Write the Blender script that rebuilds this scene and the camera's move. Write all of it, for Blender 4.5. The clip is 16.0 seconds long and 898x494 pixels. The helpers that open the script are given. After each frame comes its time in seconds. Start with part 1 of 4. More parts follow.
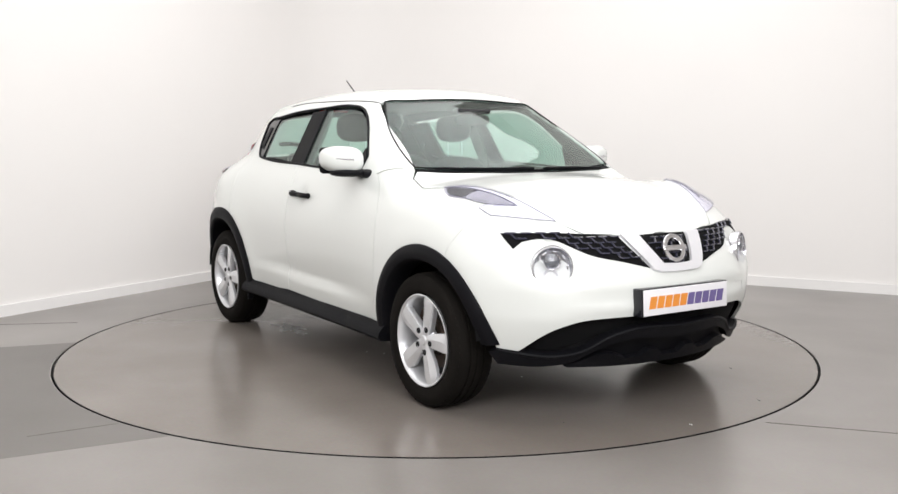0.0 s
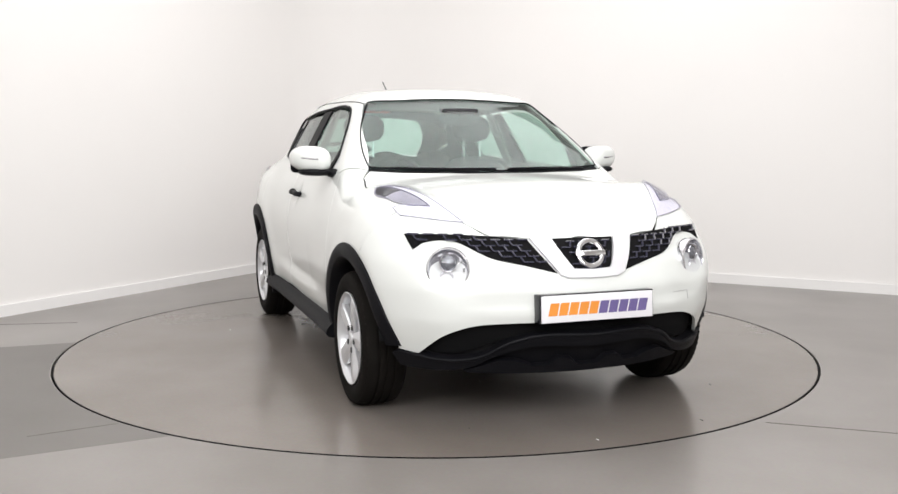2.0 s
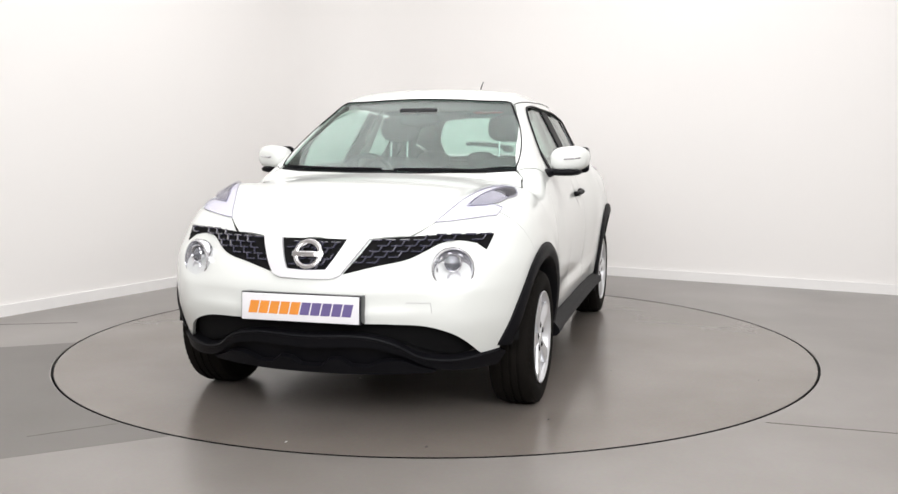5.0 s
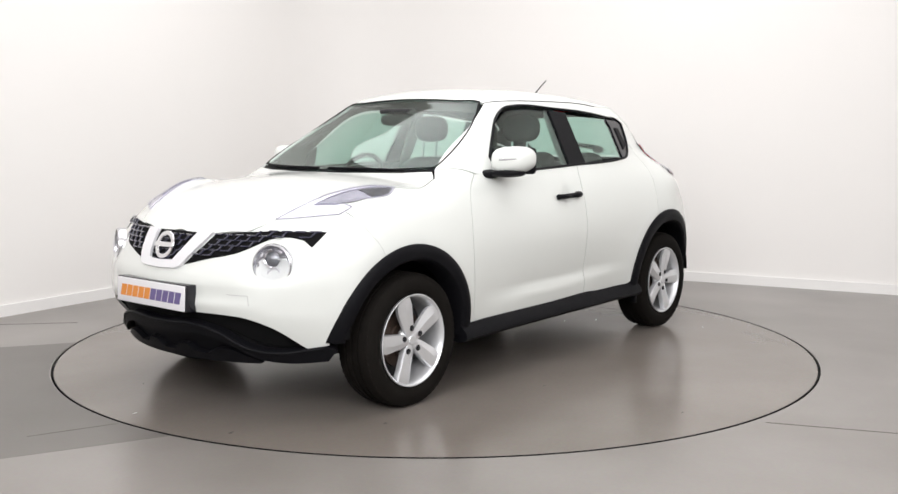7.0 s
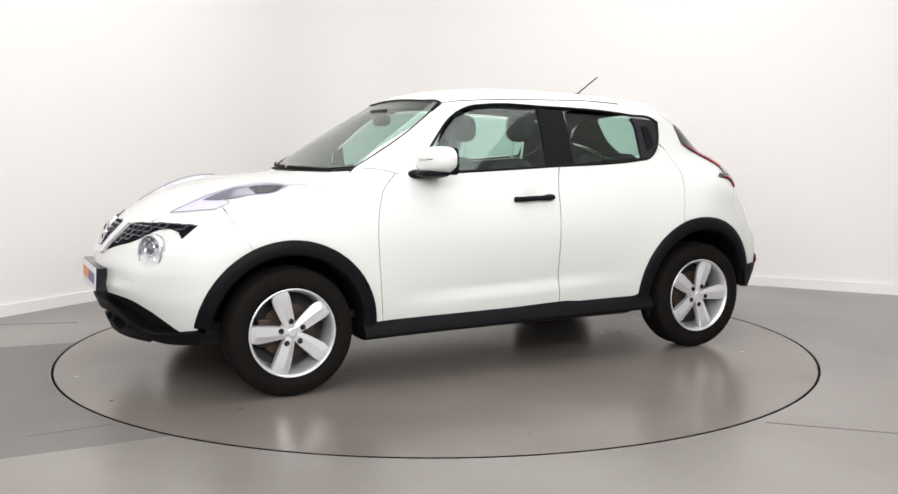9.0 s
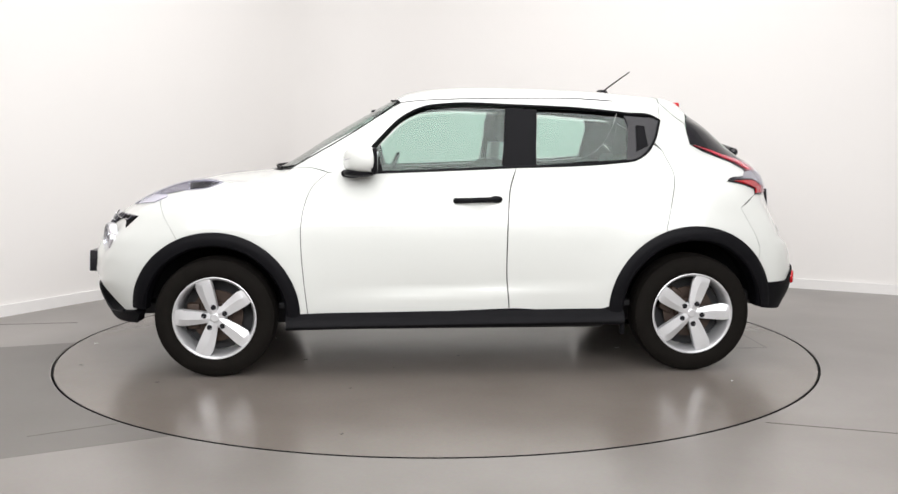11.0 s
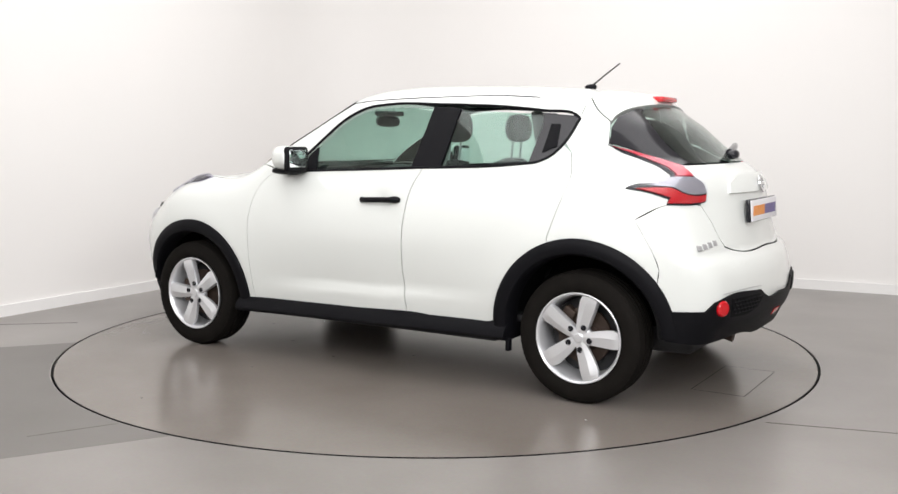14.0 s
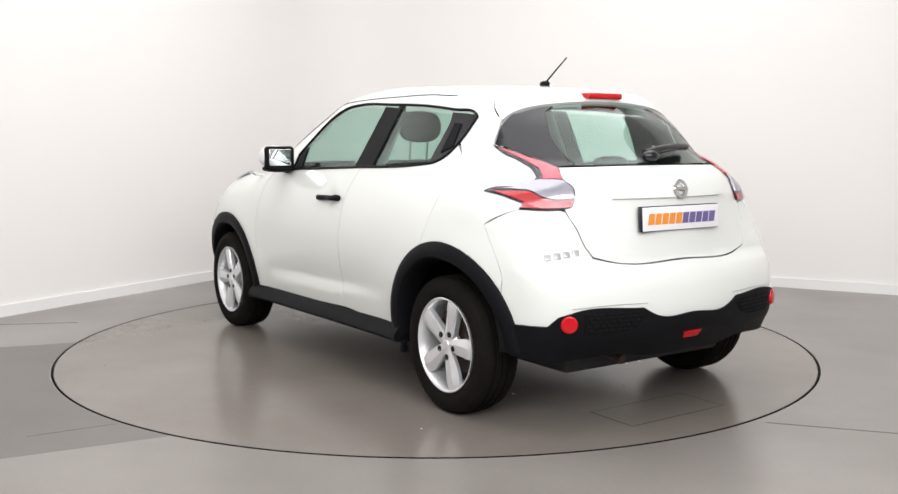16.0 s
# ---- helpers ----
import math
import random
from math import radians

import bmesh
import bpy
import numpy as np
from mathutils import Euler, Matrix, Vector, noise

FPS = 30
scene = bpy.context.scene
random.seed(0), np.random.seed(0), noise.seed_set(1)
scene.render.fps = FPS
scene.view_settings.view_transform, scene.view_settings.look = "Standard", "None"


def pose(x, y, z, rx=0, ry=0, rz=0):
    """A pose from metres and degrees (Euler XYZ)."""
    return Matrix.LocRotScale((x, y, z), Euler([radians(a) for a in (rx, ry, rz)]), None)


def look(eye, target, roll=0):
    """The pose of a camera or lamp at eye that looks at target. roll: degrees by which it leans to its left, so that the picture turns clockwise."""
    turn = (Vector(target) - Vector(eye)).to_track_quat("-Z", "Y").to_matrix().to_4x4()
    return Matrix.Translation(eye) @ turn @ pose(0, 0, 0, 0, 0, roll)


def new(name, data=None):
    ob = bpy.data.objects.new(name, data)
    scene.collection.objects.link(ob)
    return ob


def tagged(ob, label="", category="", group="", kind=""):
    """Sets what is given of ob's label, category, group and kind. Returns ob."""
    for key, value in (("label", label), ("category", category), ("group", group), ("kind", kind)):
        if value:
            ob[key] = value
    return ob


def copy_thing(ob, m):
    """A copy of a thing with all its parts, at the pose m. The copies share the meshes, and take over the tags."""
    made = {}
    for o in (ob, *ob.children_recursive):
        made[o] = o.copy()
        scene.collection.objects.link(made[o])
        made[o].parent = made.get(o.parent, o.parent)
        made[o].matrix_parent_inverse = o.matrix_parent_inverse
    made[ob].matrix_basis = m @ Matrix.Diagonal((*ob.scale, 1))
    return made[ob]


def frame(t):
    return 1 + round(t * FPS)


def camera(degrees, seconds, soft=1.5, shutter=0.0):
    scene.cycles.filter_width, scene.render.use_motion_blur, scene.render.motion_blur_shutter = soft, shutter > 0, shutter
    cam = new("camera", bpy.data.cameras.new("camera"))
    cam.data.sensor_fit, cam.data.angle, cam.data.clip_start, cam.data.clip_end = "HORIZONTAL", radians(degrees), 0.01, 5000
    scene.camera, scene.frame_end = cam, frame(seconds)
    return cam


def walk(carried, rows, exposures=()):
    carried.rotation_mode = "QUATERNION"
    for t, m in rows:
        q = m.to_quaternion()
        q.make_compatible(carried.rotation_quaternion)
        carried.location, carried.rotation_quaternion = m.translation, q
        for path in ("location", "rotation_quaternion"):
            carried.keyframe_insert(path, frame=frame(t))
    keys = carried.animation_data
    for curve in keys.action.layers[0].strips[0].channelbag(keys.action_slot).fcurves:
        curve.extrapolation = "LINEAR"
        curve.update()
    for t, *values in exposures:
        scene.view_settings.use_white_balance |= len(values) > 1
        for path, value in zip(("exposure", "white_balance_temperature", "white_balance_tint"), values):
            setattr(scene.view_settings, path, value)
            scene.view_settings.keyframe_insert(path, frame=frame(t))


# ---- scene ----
# camera: stands still on a tripod before the turntable
cam = camera(50.02, 16.0)
EYE = Vector((0.0, -5.8623, 1.2368))
AIM = EYE + Vector((math.sin(0.01198) * math.cos(0.11056), math.cos(0.01198) * math.cos(0.11056), -math.sin(0.11056)))
walk(cam, [(0.0, look(EYE, AIM, 0.06)), (16.0, look(EYE, AIM, 0.06))])

# ---- light: a closed white studio under large assumed softboxes, all out of view ----
world = bpy.data.worlds.new("studio_world")
world.use_nodes = True
world.node_tree.nodes["Background"].inputs[0].default_value = (0.9, 0.92, 1.0, 1)
world.node_tree.nodes["Background"].inputs[1].default_value = 0.05
scene.world = world
scene.view_settings.exposure = -0.17


def unseen_softbox(x, y, z, sx, sy, watts, tx=0.0, ty=0.0, tz=0.0, colour=(1, 0.993, 0.998)):
    data = bpy.data.lights.new("unseen_softbox", "AREA")
    data.shape, data.size, data.size_y, data.energy, data.color = "RECTANGLE", sx, sy, watts, colour
    ob = new("unseen_softbox", data)
    ob.matrix_world = look((x, y, z), (tx, ty, tz))
    return ob


# assumed overhead lamp, out of view
unseen_softbox(0.2, -0.3, 3.9, 5.0, 4.8, 168, 0.2, -0.299, 0)
# added front fill behind the camera, brightens the car's sides and the walls
unseen_softbox(0.4, -6.0, 3.0, 7.5, 2.2, 365, 0.2, 0.5, 1.35)


# ---- materials ----
def material(name, colour, rough=0.5, metal=0.0, coat=0.0, noise_scale=0.0, vary=0.0, bump=0.0, bump_scale=200.0, spec=0.5):
    mat = bpy.data.materials.new(name)
    mat.use_nodes = True
    nodes, links = mat.node_tree.nodes, mat.node_tree.links
    b = nodes["Principled BSDF"]
    b.inputs["Base Color"].default_value = (*colour, 1)
    b.inputs["Roughness"].default_value = rough
    b.inputs["Metallic"].default_value = metal
    b.inputs["Coat Weight"].default_value = coat
    b.inputs["Coat Roughness"].default_value = 0.03
    b.inputs["Specular IOR Level"].default_value = spec
    coord = nodes.new("ShaderNodeTexCoord")
    if vary > 0:
        n = nodes.new("ShaderNodeTexNoise")
        n.inputs["Scale"].default_value, n.inputs["Detail"].default_value = noise_scale, 6
        links.new(coord.outputs["Object"], n.inputs["Vector"])
        mix = nodes.new("ShaderNodeMix")
        mix.data_type = "RGBA"
        mix.inputs["A"].default_value = (*[c * (1 - vary) for c in colour], 1)
        mix.inputs["B"].default_value = (*[min(1, c * (1 + vary)) for c in colour], 1)
        links.new(n.outputs["Fac"], mix.inputs["Factor"])
        links.new(mix.outputs["Result"], b.inputs["Base Color"])
    if bump > 0:
        n2 = nodes.new("ShaderNodeTexNoise")
        n2.inputs["Scale"].default_value, n2.inputs["Detail"].default_value = bump_scale, 3
        links.new(coord.outputs["Object"], n2.inputs["Vector"])
        bp = nodes.new("ShaderNodeBump")
        bp.inputs["Strength"].default_value, bp.inputs["Distance"].default_value = bump, 0.002
        links.new(n2.outputs["Fac"], bp.inputs["Height"])
        links.new(bp.outputs["Normal"], b.inputs["Normal"])
    return mat


def resin(name, colour, dirt, rough):
    """Poured grey resin floor with broad cloudy stains, fine speckle and uneven gloss."""
    mat = bpy.data.materials.new(name)
    mat.use_nodes = True
    nodes, links = mat.node_tree.nodes, mat.node_tree.links
    b = nodes["Principled BSDF"]
    coord = nodes.new("ShaderNodeTexCoord")
    big, fine = nodes.new("ShaderNodeTexNoise"), nodes.new("ShaderNodeTexNoise")
    for n, s, d in ((big, 0.9, 5), (fine, 60, 4)):
        n.inputs["Scale"].default_value, n.inputs["Detail"].default_value = s, d
        links.new(coord.outputs["Object"], n.inputs["Vector"])
    ramp = nodes.new("ShaderNodeValToRGB")
    ramp.color_ramp.elements[0].position, ramp.color_ramp.elements[1].position = 0.3, 0.72
    ramp.color_ramp.elements[0].color, ramp.color_ramp.elements[1].color = (*dirt, 1), (*colour, 1)
    links.new(big.outputs["Fac"], ramp.inputs["Fac"])
    mix = nodes.new("ShaderNodeMix")
    mix.data_type, mix.blend_type = "RGBA", "MULTIPLY"
    mix.inputs["Factor"].default_value = 0.18
    links.new(ramp.outputs["Color"], mix.inputs["A"])
    links.new(fine.outputs["Color"], mix.inputs["B"])
    links.new(mix.outputs["Result"], b.inputs["Base Color"])
    span = nodes.new("ShaderNodeMapRange")
    span.inputs["To Min"].default_value, span.inputs["To Max"].default_value = rough + 0.03, rough - 0.03
    links.new(big.outputs["Fac"], span.inputs["Value"])
    links.new(span.outputs["Result"], b.inputs["Roughness"])
    bp = nodes.new("ShaderNodeBump")
    bp.inputs["Strength"].default_value, bp.inputs["Distance"].default_value = 0.08, 0.001
    links.new(fine.outputs["Fac"], bp.inputs["Height"])
    links.new(bp.outputs["Normal"], b.inputs["Normal"])
    return mat


WALL = material("white_wall_paint", (0.84, 0.822, 0.806), 0.7, noise_scale=1.2, vary=0.015, bump=0.05, bump_scale=90)
SKIRT = material("white_gloss_paint", (0.85, 0.84, 0.83), 0.4, noise_scale=3, vary=0.02)
FLOOR = resin("grey_resin_floor", (0.288, 0.270, 0.255), (0.205, 0.188, 0.173), 0.30)
PATCH = resin("dark_resin_floor", (0.180, 0.168, 0.158), (0.14, 0.13, 0.12), 0.42)
TABLE = resin("turntable_resin", (0.240, 0.214, 0.194), (0.172, 0.150, 0.132), 0.22)
GAP = material("black_gap", (0.004, 0.004, 0.0045), 0.85, spec=0.15)
PAINT = material("white_car_paint", (0.725, 0.748, 0.725), 0.35, coat=1.0, noise_scale=700, vary=0.02)
PLASTIC = material("black_textured_plastic", (0.005, 0.005, 0.0065), 0.52, noise_scale=8, vary=0.15, bump=0.18, bump_scale=500, spec=0.11)
GLOSSBLACK = material("gloss_black_trim", (0.012, 0.012, 0.016), 0.12)
RUBBER = material("tyre_rubber", (0.0085, 0.0074, 0.0064), 0.8, spec=0.08, noise_scale=14, vary=0.3, bump=0.2, bump_scale=120)
ALLOY = material("silver_alloy", (0.72, 0.73, 0.75), 0.36, metal=0.6, coat=0.5, noise_scale=40, vary=0.03)
STEEL = material("rusty_disc_steel", (0.055, 0.036, 0.027), 0.55, metal=0.35, noise_scale=30, vary=0.35)
CHROME = material("chrome", (0.8, 0.8, 0.82), 0.07, metal=1.0)
SATIN = material("satin_silver_trim", (0.66, 0.66, 0.69), 0.22, metal=0.9)


# ---- mesh helpers ----
def mesh_of(name, bm, mat, smooth=True):
    me = bpy.data.meshes.new(name)
    bm.normal_update()
    bm.to_mesh(me)
    bm.free()
    if smooth:
        me.polygons.foreach_set("use_smooth", [True] * len(me.polygons))
    me.materials.append(mat)
    return me


def part(name, bm, mat, parent=None, label="", smooth=True, angle=0.6):
    ob = new(name, mesh_of(name, bm, mat, smooth))
    if smooth and angle:
        ob.data.set_sharp_from_angle(angle=angle)
    if parent:
        ob.parent = parent
    return tagged(ob, label)


def box(bm, x0, x1, y0, y1, z0, z1, bevel=0.0, m=None):
    r = bmesh.ops.create_cube(bm, size=1)
    vs = r["verts"]
    bmesh.ops.transform(bm, verts=vs, matrix=Matrix.Translation(((x0 + x1) / 2, (y0 + y1) / 2, (z0 + z1) / 2)) @ Matrix.Diagonal((x1 - x0, y1 - y0, z1 - z0, 1)))
    if bevel > 0:
        es = {e for v in vs for e in v.link_edges}
        r = bmesh.ops.bevel(bm, geom=list(es), offset=bevel, segments=3, affect="EDGES", profile=0.5)
        vs = list({v for f in r["faces"] for v in f.verts} | {v for v in vs if v.is_valid})
    if m is not None:
        bmesh.ops.transform(bm, verts=vs, matrix=m)
    return bm


def revolve(bm, profile, n=48, m=None, close=False):
    """Turn (radius, along) pairs about the y axis."""
    rings = []
    for k in range(n):
        a = 2 * math.pi * k / n
        rings.append([bm.verts.new((r * math.cos(a), h, r * math.sin(a))) for r, h in profile])
    count = len(profile)
    for k in range(n):
        a, b = rings[k], rings[(k + 1) % n]
        for i in range(count if close else count - 1):
            j = (i + 1) % count
            bm.faces.new((a[i], b[i], b[j], a[j]))
    if m is not None:
        bmesh.ops.transform(bm, verts=[v for ring in rings for v in ring], matrix=m)
    bmesh.ops.recalc_face_normals(bm, faces=bm.faces)
    return bm


def tube(bm, points, radius, n=8, taper=None):
    """A round bar along points."""
    pts = [Vector(p) for p in points]
    rings = []
    for i, p in enumerate(pts):
        d = (pts[min(i + 1, len(pts) - 1)] - pts[max(i - 1, 0)]).normalized()
        u = d.orthogonal().normalized() if i == 0 else (u - d * u.dot(d)).normalized()
        w = d.cross(u)
        r = radius if taper is None else radius + (taper - radius) * i / (len(pts) - 1)
        rings.append([bm.verts.new(p + r * (math.cos(2 * math.pi * k / n) * u + math.sin(2 * math.pi * k / n) * w)) for k in range(n)])
    for a, b in zip(rings, rings[1:]):
        for k in range(n):
            bm.faces.new((a[k], a[(k + 1) % n], b[(k + 1) % n], b[k]))
    bm.faces.new(rings[0][::-1])
    bm.faces.new(rings[-1])
    return bm


# ---- the room ----
CORNER = Vector((-1.0, 4.31))
ALONG_L, ALONG_R = Vector((-0.511, -0.860)), Vector((0.880, -0.475))
LEN_L, LEN_R, ROOM_H, THICK = 11.5, 11.0, 4.2, 0.15


def slab(name, a, b, z0, z1, inner, mat, thick=THICK):
    """An upright slab from a to b with its room face on the line; inner is a point inside the room."""
    d = (b - a).normalized()
    nrm = Vector((-d.y, d.x))
    if nrm.dot(inner - a) > 0:
        nrm = -nrm
    bm = bmesh.new()
    low = [bm.verts.new((*p, z0)) for p in (a, b, b + nrm * thick, a + nrm * thick)]
    high = [bm.verts.new((*p, z1)) for p in (a, b, b + nrm * thick, a + nrm * thick)]
    bm.faces.new(low[::-1])
    bm.faces.new(high)
    for i in range(4):
        bm.faces.new((low[i], low[(i + 1) % 4], high[(i + 1) % 4], high[i]))
    bmesh.ops.recalc_face_normals(bm, faces=bm.faces)
    return tagged(part(name, bm, mat, smooth=False), kind="structure")


MID = Vector((0.3, -1.5))
P_L, P_R = CORNER + ALONG_L * LEN_L, CORNER + ALONG_R * LEN_R
P_N = P_L + ALONG_R * LEN_R
BEND = 1.0
turn_a, turn_b = CORNER + ALONG_L * BEND, CORNER + ALONG_R * BEND


def corner_line(offset=0.0):
    """The two visible walls as one line in plan, with a coved corner between them."""
    pts = []
    for k in range(17):
        s = k / 16
        pts.append(turn_a * (1 - s) ** 2 + CORNER * 2 * s * (1 - s) + turn_b * s * s)
    line = [P_L] + pts + [P_R]
    out = []
    for i, p in enumerate(line):
        d = (line[min(i + 1, len(line) - 1)] - line[max(i - 1, 0)]).normalized()
        out.append(p + Vector((d.y, -d.x)) * offset)
    return out


def wall_run(name, z0, z1, near, away, mat, label):
    """An upright sheet with thickness along the coved line; near and away are its room and back faces."""
    a, b = corner_line(near), corner_line(-away)
    bm = bmesh.new()
    rows = [[bm.verts.new((*p, z)) for p, z in ((a[i], z0), (a[i], z1), (b[i], z1), (b[i], z0))] for i in range(len(a))]
    for p, q in zip(rows, rows[1:]):
        for k in range(4):
            bm.faces.new((p[k], p[(k + 1) % 4], q[(k + 1) % 4], q[k]))
    bm.faces.new(rows[0][::-1])
    bm.faces.new(rows[-1])
    bmesh.ops.recalc_face_normals(bm, faces=bm.faces)
    return tagged(part(name, bm, mat, angle=0.5), label, kind="structure")


wall_run("wall_north", 0, ROOM_H, 0.0, THICK, WALL, "plain white studio wall with a coved corner")
wall_run("baseboard", 0, 0.082, 0.018, -0.001, SKIRT, "white painted baseboard along the wall")
# two walls out of view, added to close the room and bounce light
tagged(slab("wall_east", P_R, P_N, 0, ROOM_H, MID, WALL), "unseen white wall added to close the studio")
tagged(slab("wall_south", P_L, P_N, 0, ROOM_H, MID, WALL), "unseen white wall added to close the studio")


def plate_at(name, pts, z0, z1, mat, label):
    bm = bmesh.new()
    low, high = [bm.verts.new((*p, z0)) for p in pts], [bm.verts.new((*p, z1)) for p in pts]
    bm.faces.new(low[::-1])
    bm.faces.new(high)
    for i in range(len(pts)):
        j = (i + 1) % len(pts)
        bm.faces.new((low[i], low[j], high[j], high[i]))
    bmesh.ops.recalc_face_normals(bm, faces=bm.faces)
    return tagged(part(name, bm, mat, smooth=False), label, kind="structure")


OUT = [CORNER + (CORNER - MID) * 0.06, P_L + (P_L - MID) * 0.05, P_N + (P_N - MID) * 0.05, P_R + (P_R - MID) * 0.05]
# ceiling out of view, added at an assumed height to close the room
plate_at("ceiling", OUT, ROOM_H, ROOM_H + 0.15, WALL, "unseen white ceiling added to close the studio")

# floor: one sheet with a round hole for the turntable
R_TABLE = 2.211
N_RING = 160
bm = bmesh.new()
ring = [bm.verts.new(((R_TABLE + 0.006) * math.cos(2 * math.pi * k / N_RING), (R_TABLE + 0.006) * math.sin(2 * math.pi * k / N_RING), 0)) for k in range(N_RING)]
pit = [bm.verts.new((v.co.x, v.co.y, -0.05)) for v in ring]
far = [bm.verts.new((14 * math.cos(2 * math.pi * k / N_RING), 14 * math.sin(2 * math.pi * k / N_RING), 0)) for k in range(N_RING)]
for k in range(N_RING):
    j = (k + 1) % N_RING
    bm.faces.new((ring[k], far[k], far[j], ring[j]))
    bm.faces.new((pit[k], ring[k], ring[j], pit[j]))
tagged(part("floor", bm, FLOOR, smooth=False), "grey poured resin studio floor", kind="structure")
bm = bmesh.new()
revolve(bm, [(0.001, -0.06), (R_TABLE + 0.3, -0.06), (R_TABLE + 0.3, -0.051), (0.001, -0.051)], N_RING, Matrix.Rotation(radians(90), 4, "X"))
tagged(part("turntable_pit", bm, GAP, smooth=False), "black gap under the turntable edge", kind="structure")


# ---- the car's skin, as one smooth function: positive inside, zero on the painted surface ----
def spline(xs, ys):
    """A monotone-ish cubic through a few knots; xs rising."""
    xs, ys = np.array(xs, float), np.array(ys, float)
    h, d = np.diff(xs), np.diff(ys) / np.diff(xs)
    m = np.empty_like(ys)
    m[0], m[-1] = d[0], d[-1]
    same = d[:-1] * d[1:] > 0
    w1, w2 = 2 * h[1:] + h[:-1], h[1:] + 2 * h[:-1]
    safe = np.where(same, d[:-1], 1), np.where(same, d[1:], 1)
    m[1:-1] = np.where(same, (w1 + w2) / (w1 / safe[0] + w2 / safe[1]), 0)

    def value(x):
        x = np.clip(x, xs[0], xs[-1])
        i = np.clip(np.searchsorted(xs, x) - 1, 0, len(h) - 1)
        t = (x - xs[i]) / h[i]
        return ys[i] * (1 + 2 * t) * (1 - t) ** 2 + m[i] * h[i] * t * (1 - t) ** 2 + ys[i + 1] * t * t * (3 - 2 * t) + m[i + 1] * h[i] * t * t * (t - 1)
    return value


def smin(a, b, k):
    h = np.maximum(k - np.abs(a - b), 0) / k
    return np.minimum(a, b) - h * h * k / 4


TOP = spline([-2.2, -1.36, -1.1, -0.62, -0.15, 0.1, 0.25, 0.4, 0.7, 0.98, 1.05, 1.12, 1.3, 1.5, 1.75, 1.95, 2.3],
             [1.30, 1.462, 1.503, 1.538, 1.550, 1.538, 1.512, 1.436, 1.264, 1.096, 1.070, 1.062, 1.043, 1.007, 0.935, 0.853, 0.66])
TOP_BOW = spline([-1.4, -0.2, 0.3, 0.9, 1.1, 1.7, 2.0], [0.16, 0.13, 0.14, 0.16, 0.11, 0.10, 0.10])
SIDE = spline([-2.1, -1.7, -1.265, -0.8, -0.2, 0.5, 0.9, 1.265, 1.6, 2.0], [0.62, 0.785, 0.872, 0.866, 0.862, 0.862, 0.866, 0.866, 0.835, 0.76])
TAPER = spline([-2.0, -1.6, -1.32, -1.13, -0.6, 0.5, 1.0], [0.36, 0.19, 0.085, 0.04, 0.0, 0.0, 0.02])
REAR = spline([0.2, 0.36, 0.42, 0.5, 0.6, 0.67, 0.73, 0.85, 0.97, 1.06, 1.11, 1.16, 1.30, 1.43, 1.6],
              [-1.86, -1.93, -1.962, -1.975, -1.965, -1.94, -1.892, -1.878, -1.862, -1.825, -1.775, -1.70, -1.535, -1.385, -1.36])
NOSE = spline([0.15, 0.25, 0.35, 0.42, 0.5, 0.6, 0.7, 0.77, 0.835, 0.9, 1.0], [1.92, 1.965, 2.005, 2.030, 2.046, 2.046, 2.018, 1.988, 1.960, 1.910, 1.83])
NOSE_BOW = spline([0.2, 0.35, 0.5, 0.69, 0.84, 1.0], [0.43, 0.40, 0.35, 0.325, 0.40, 0.40])


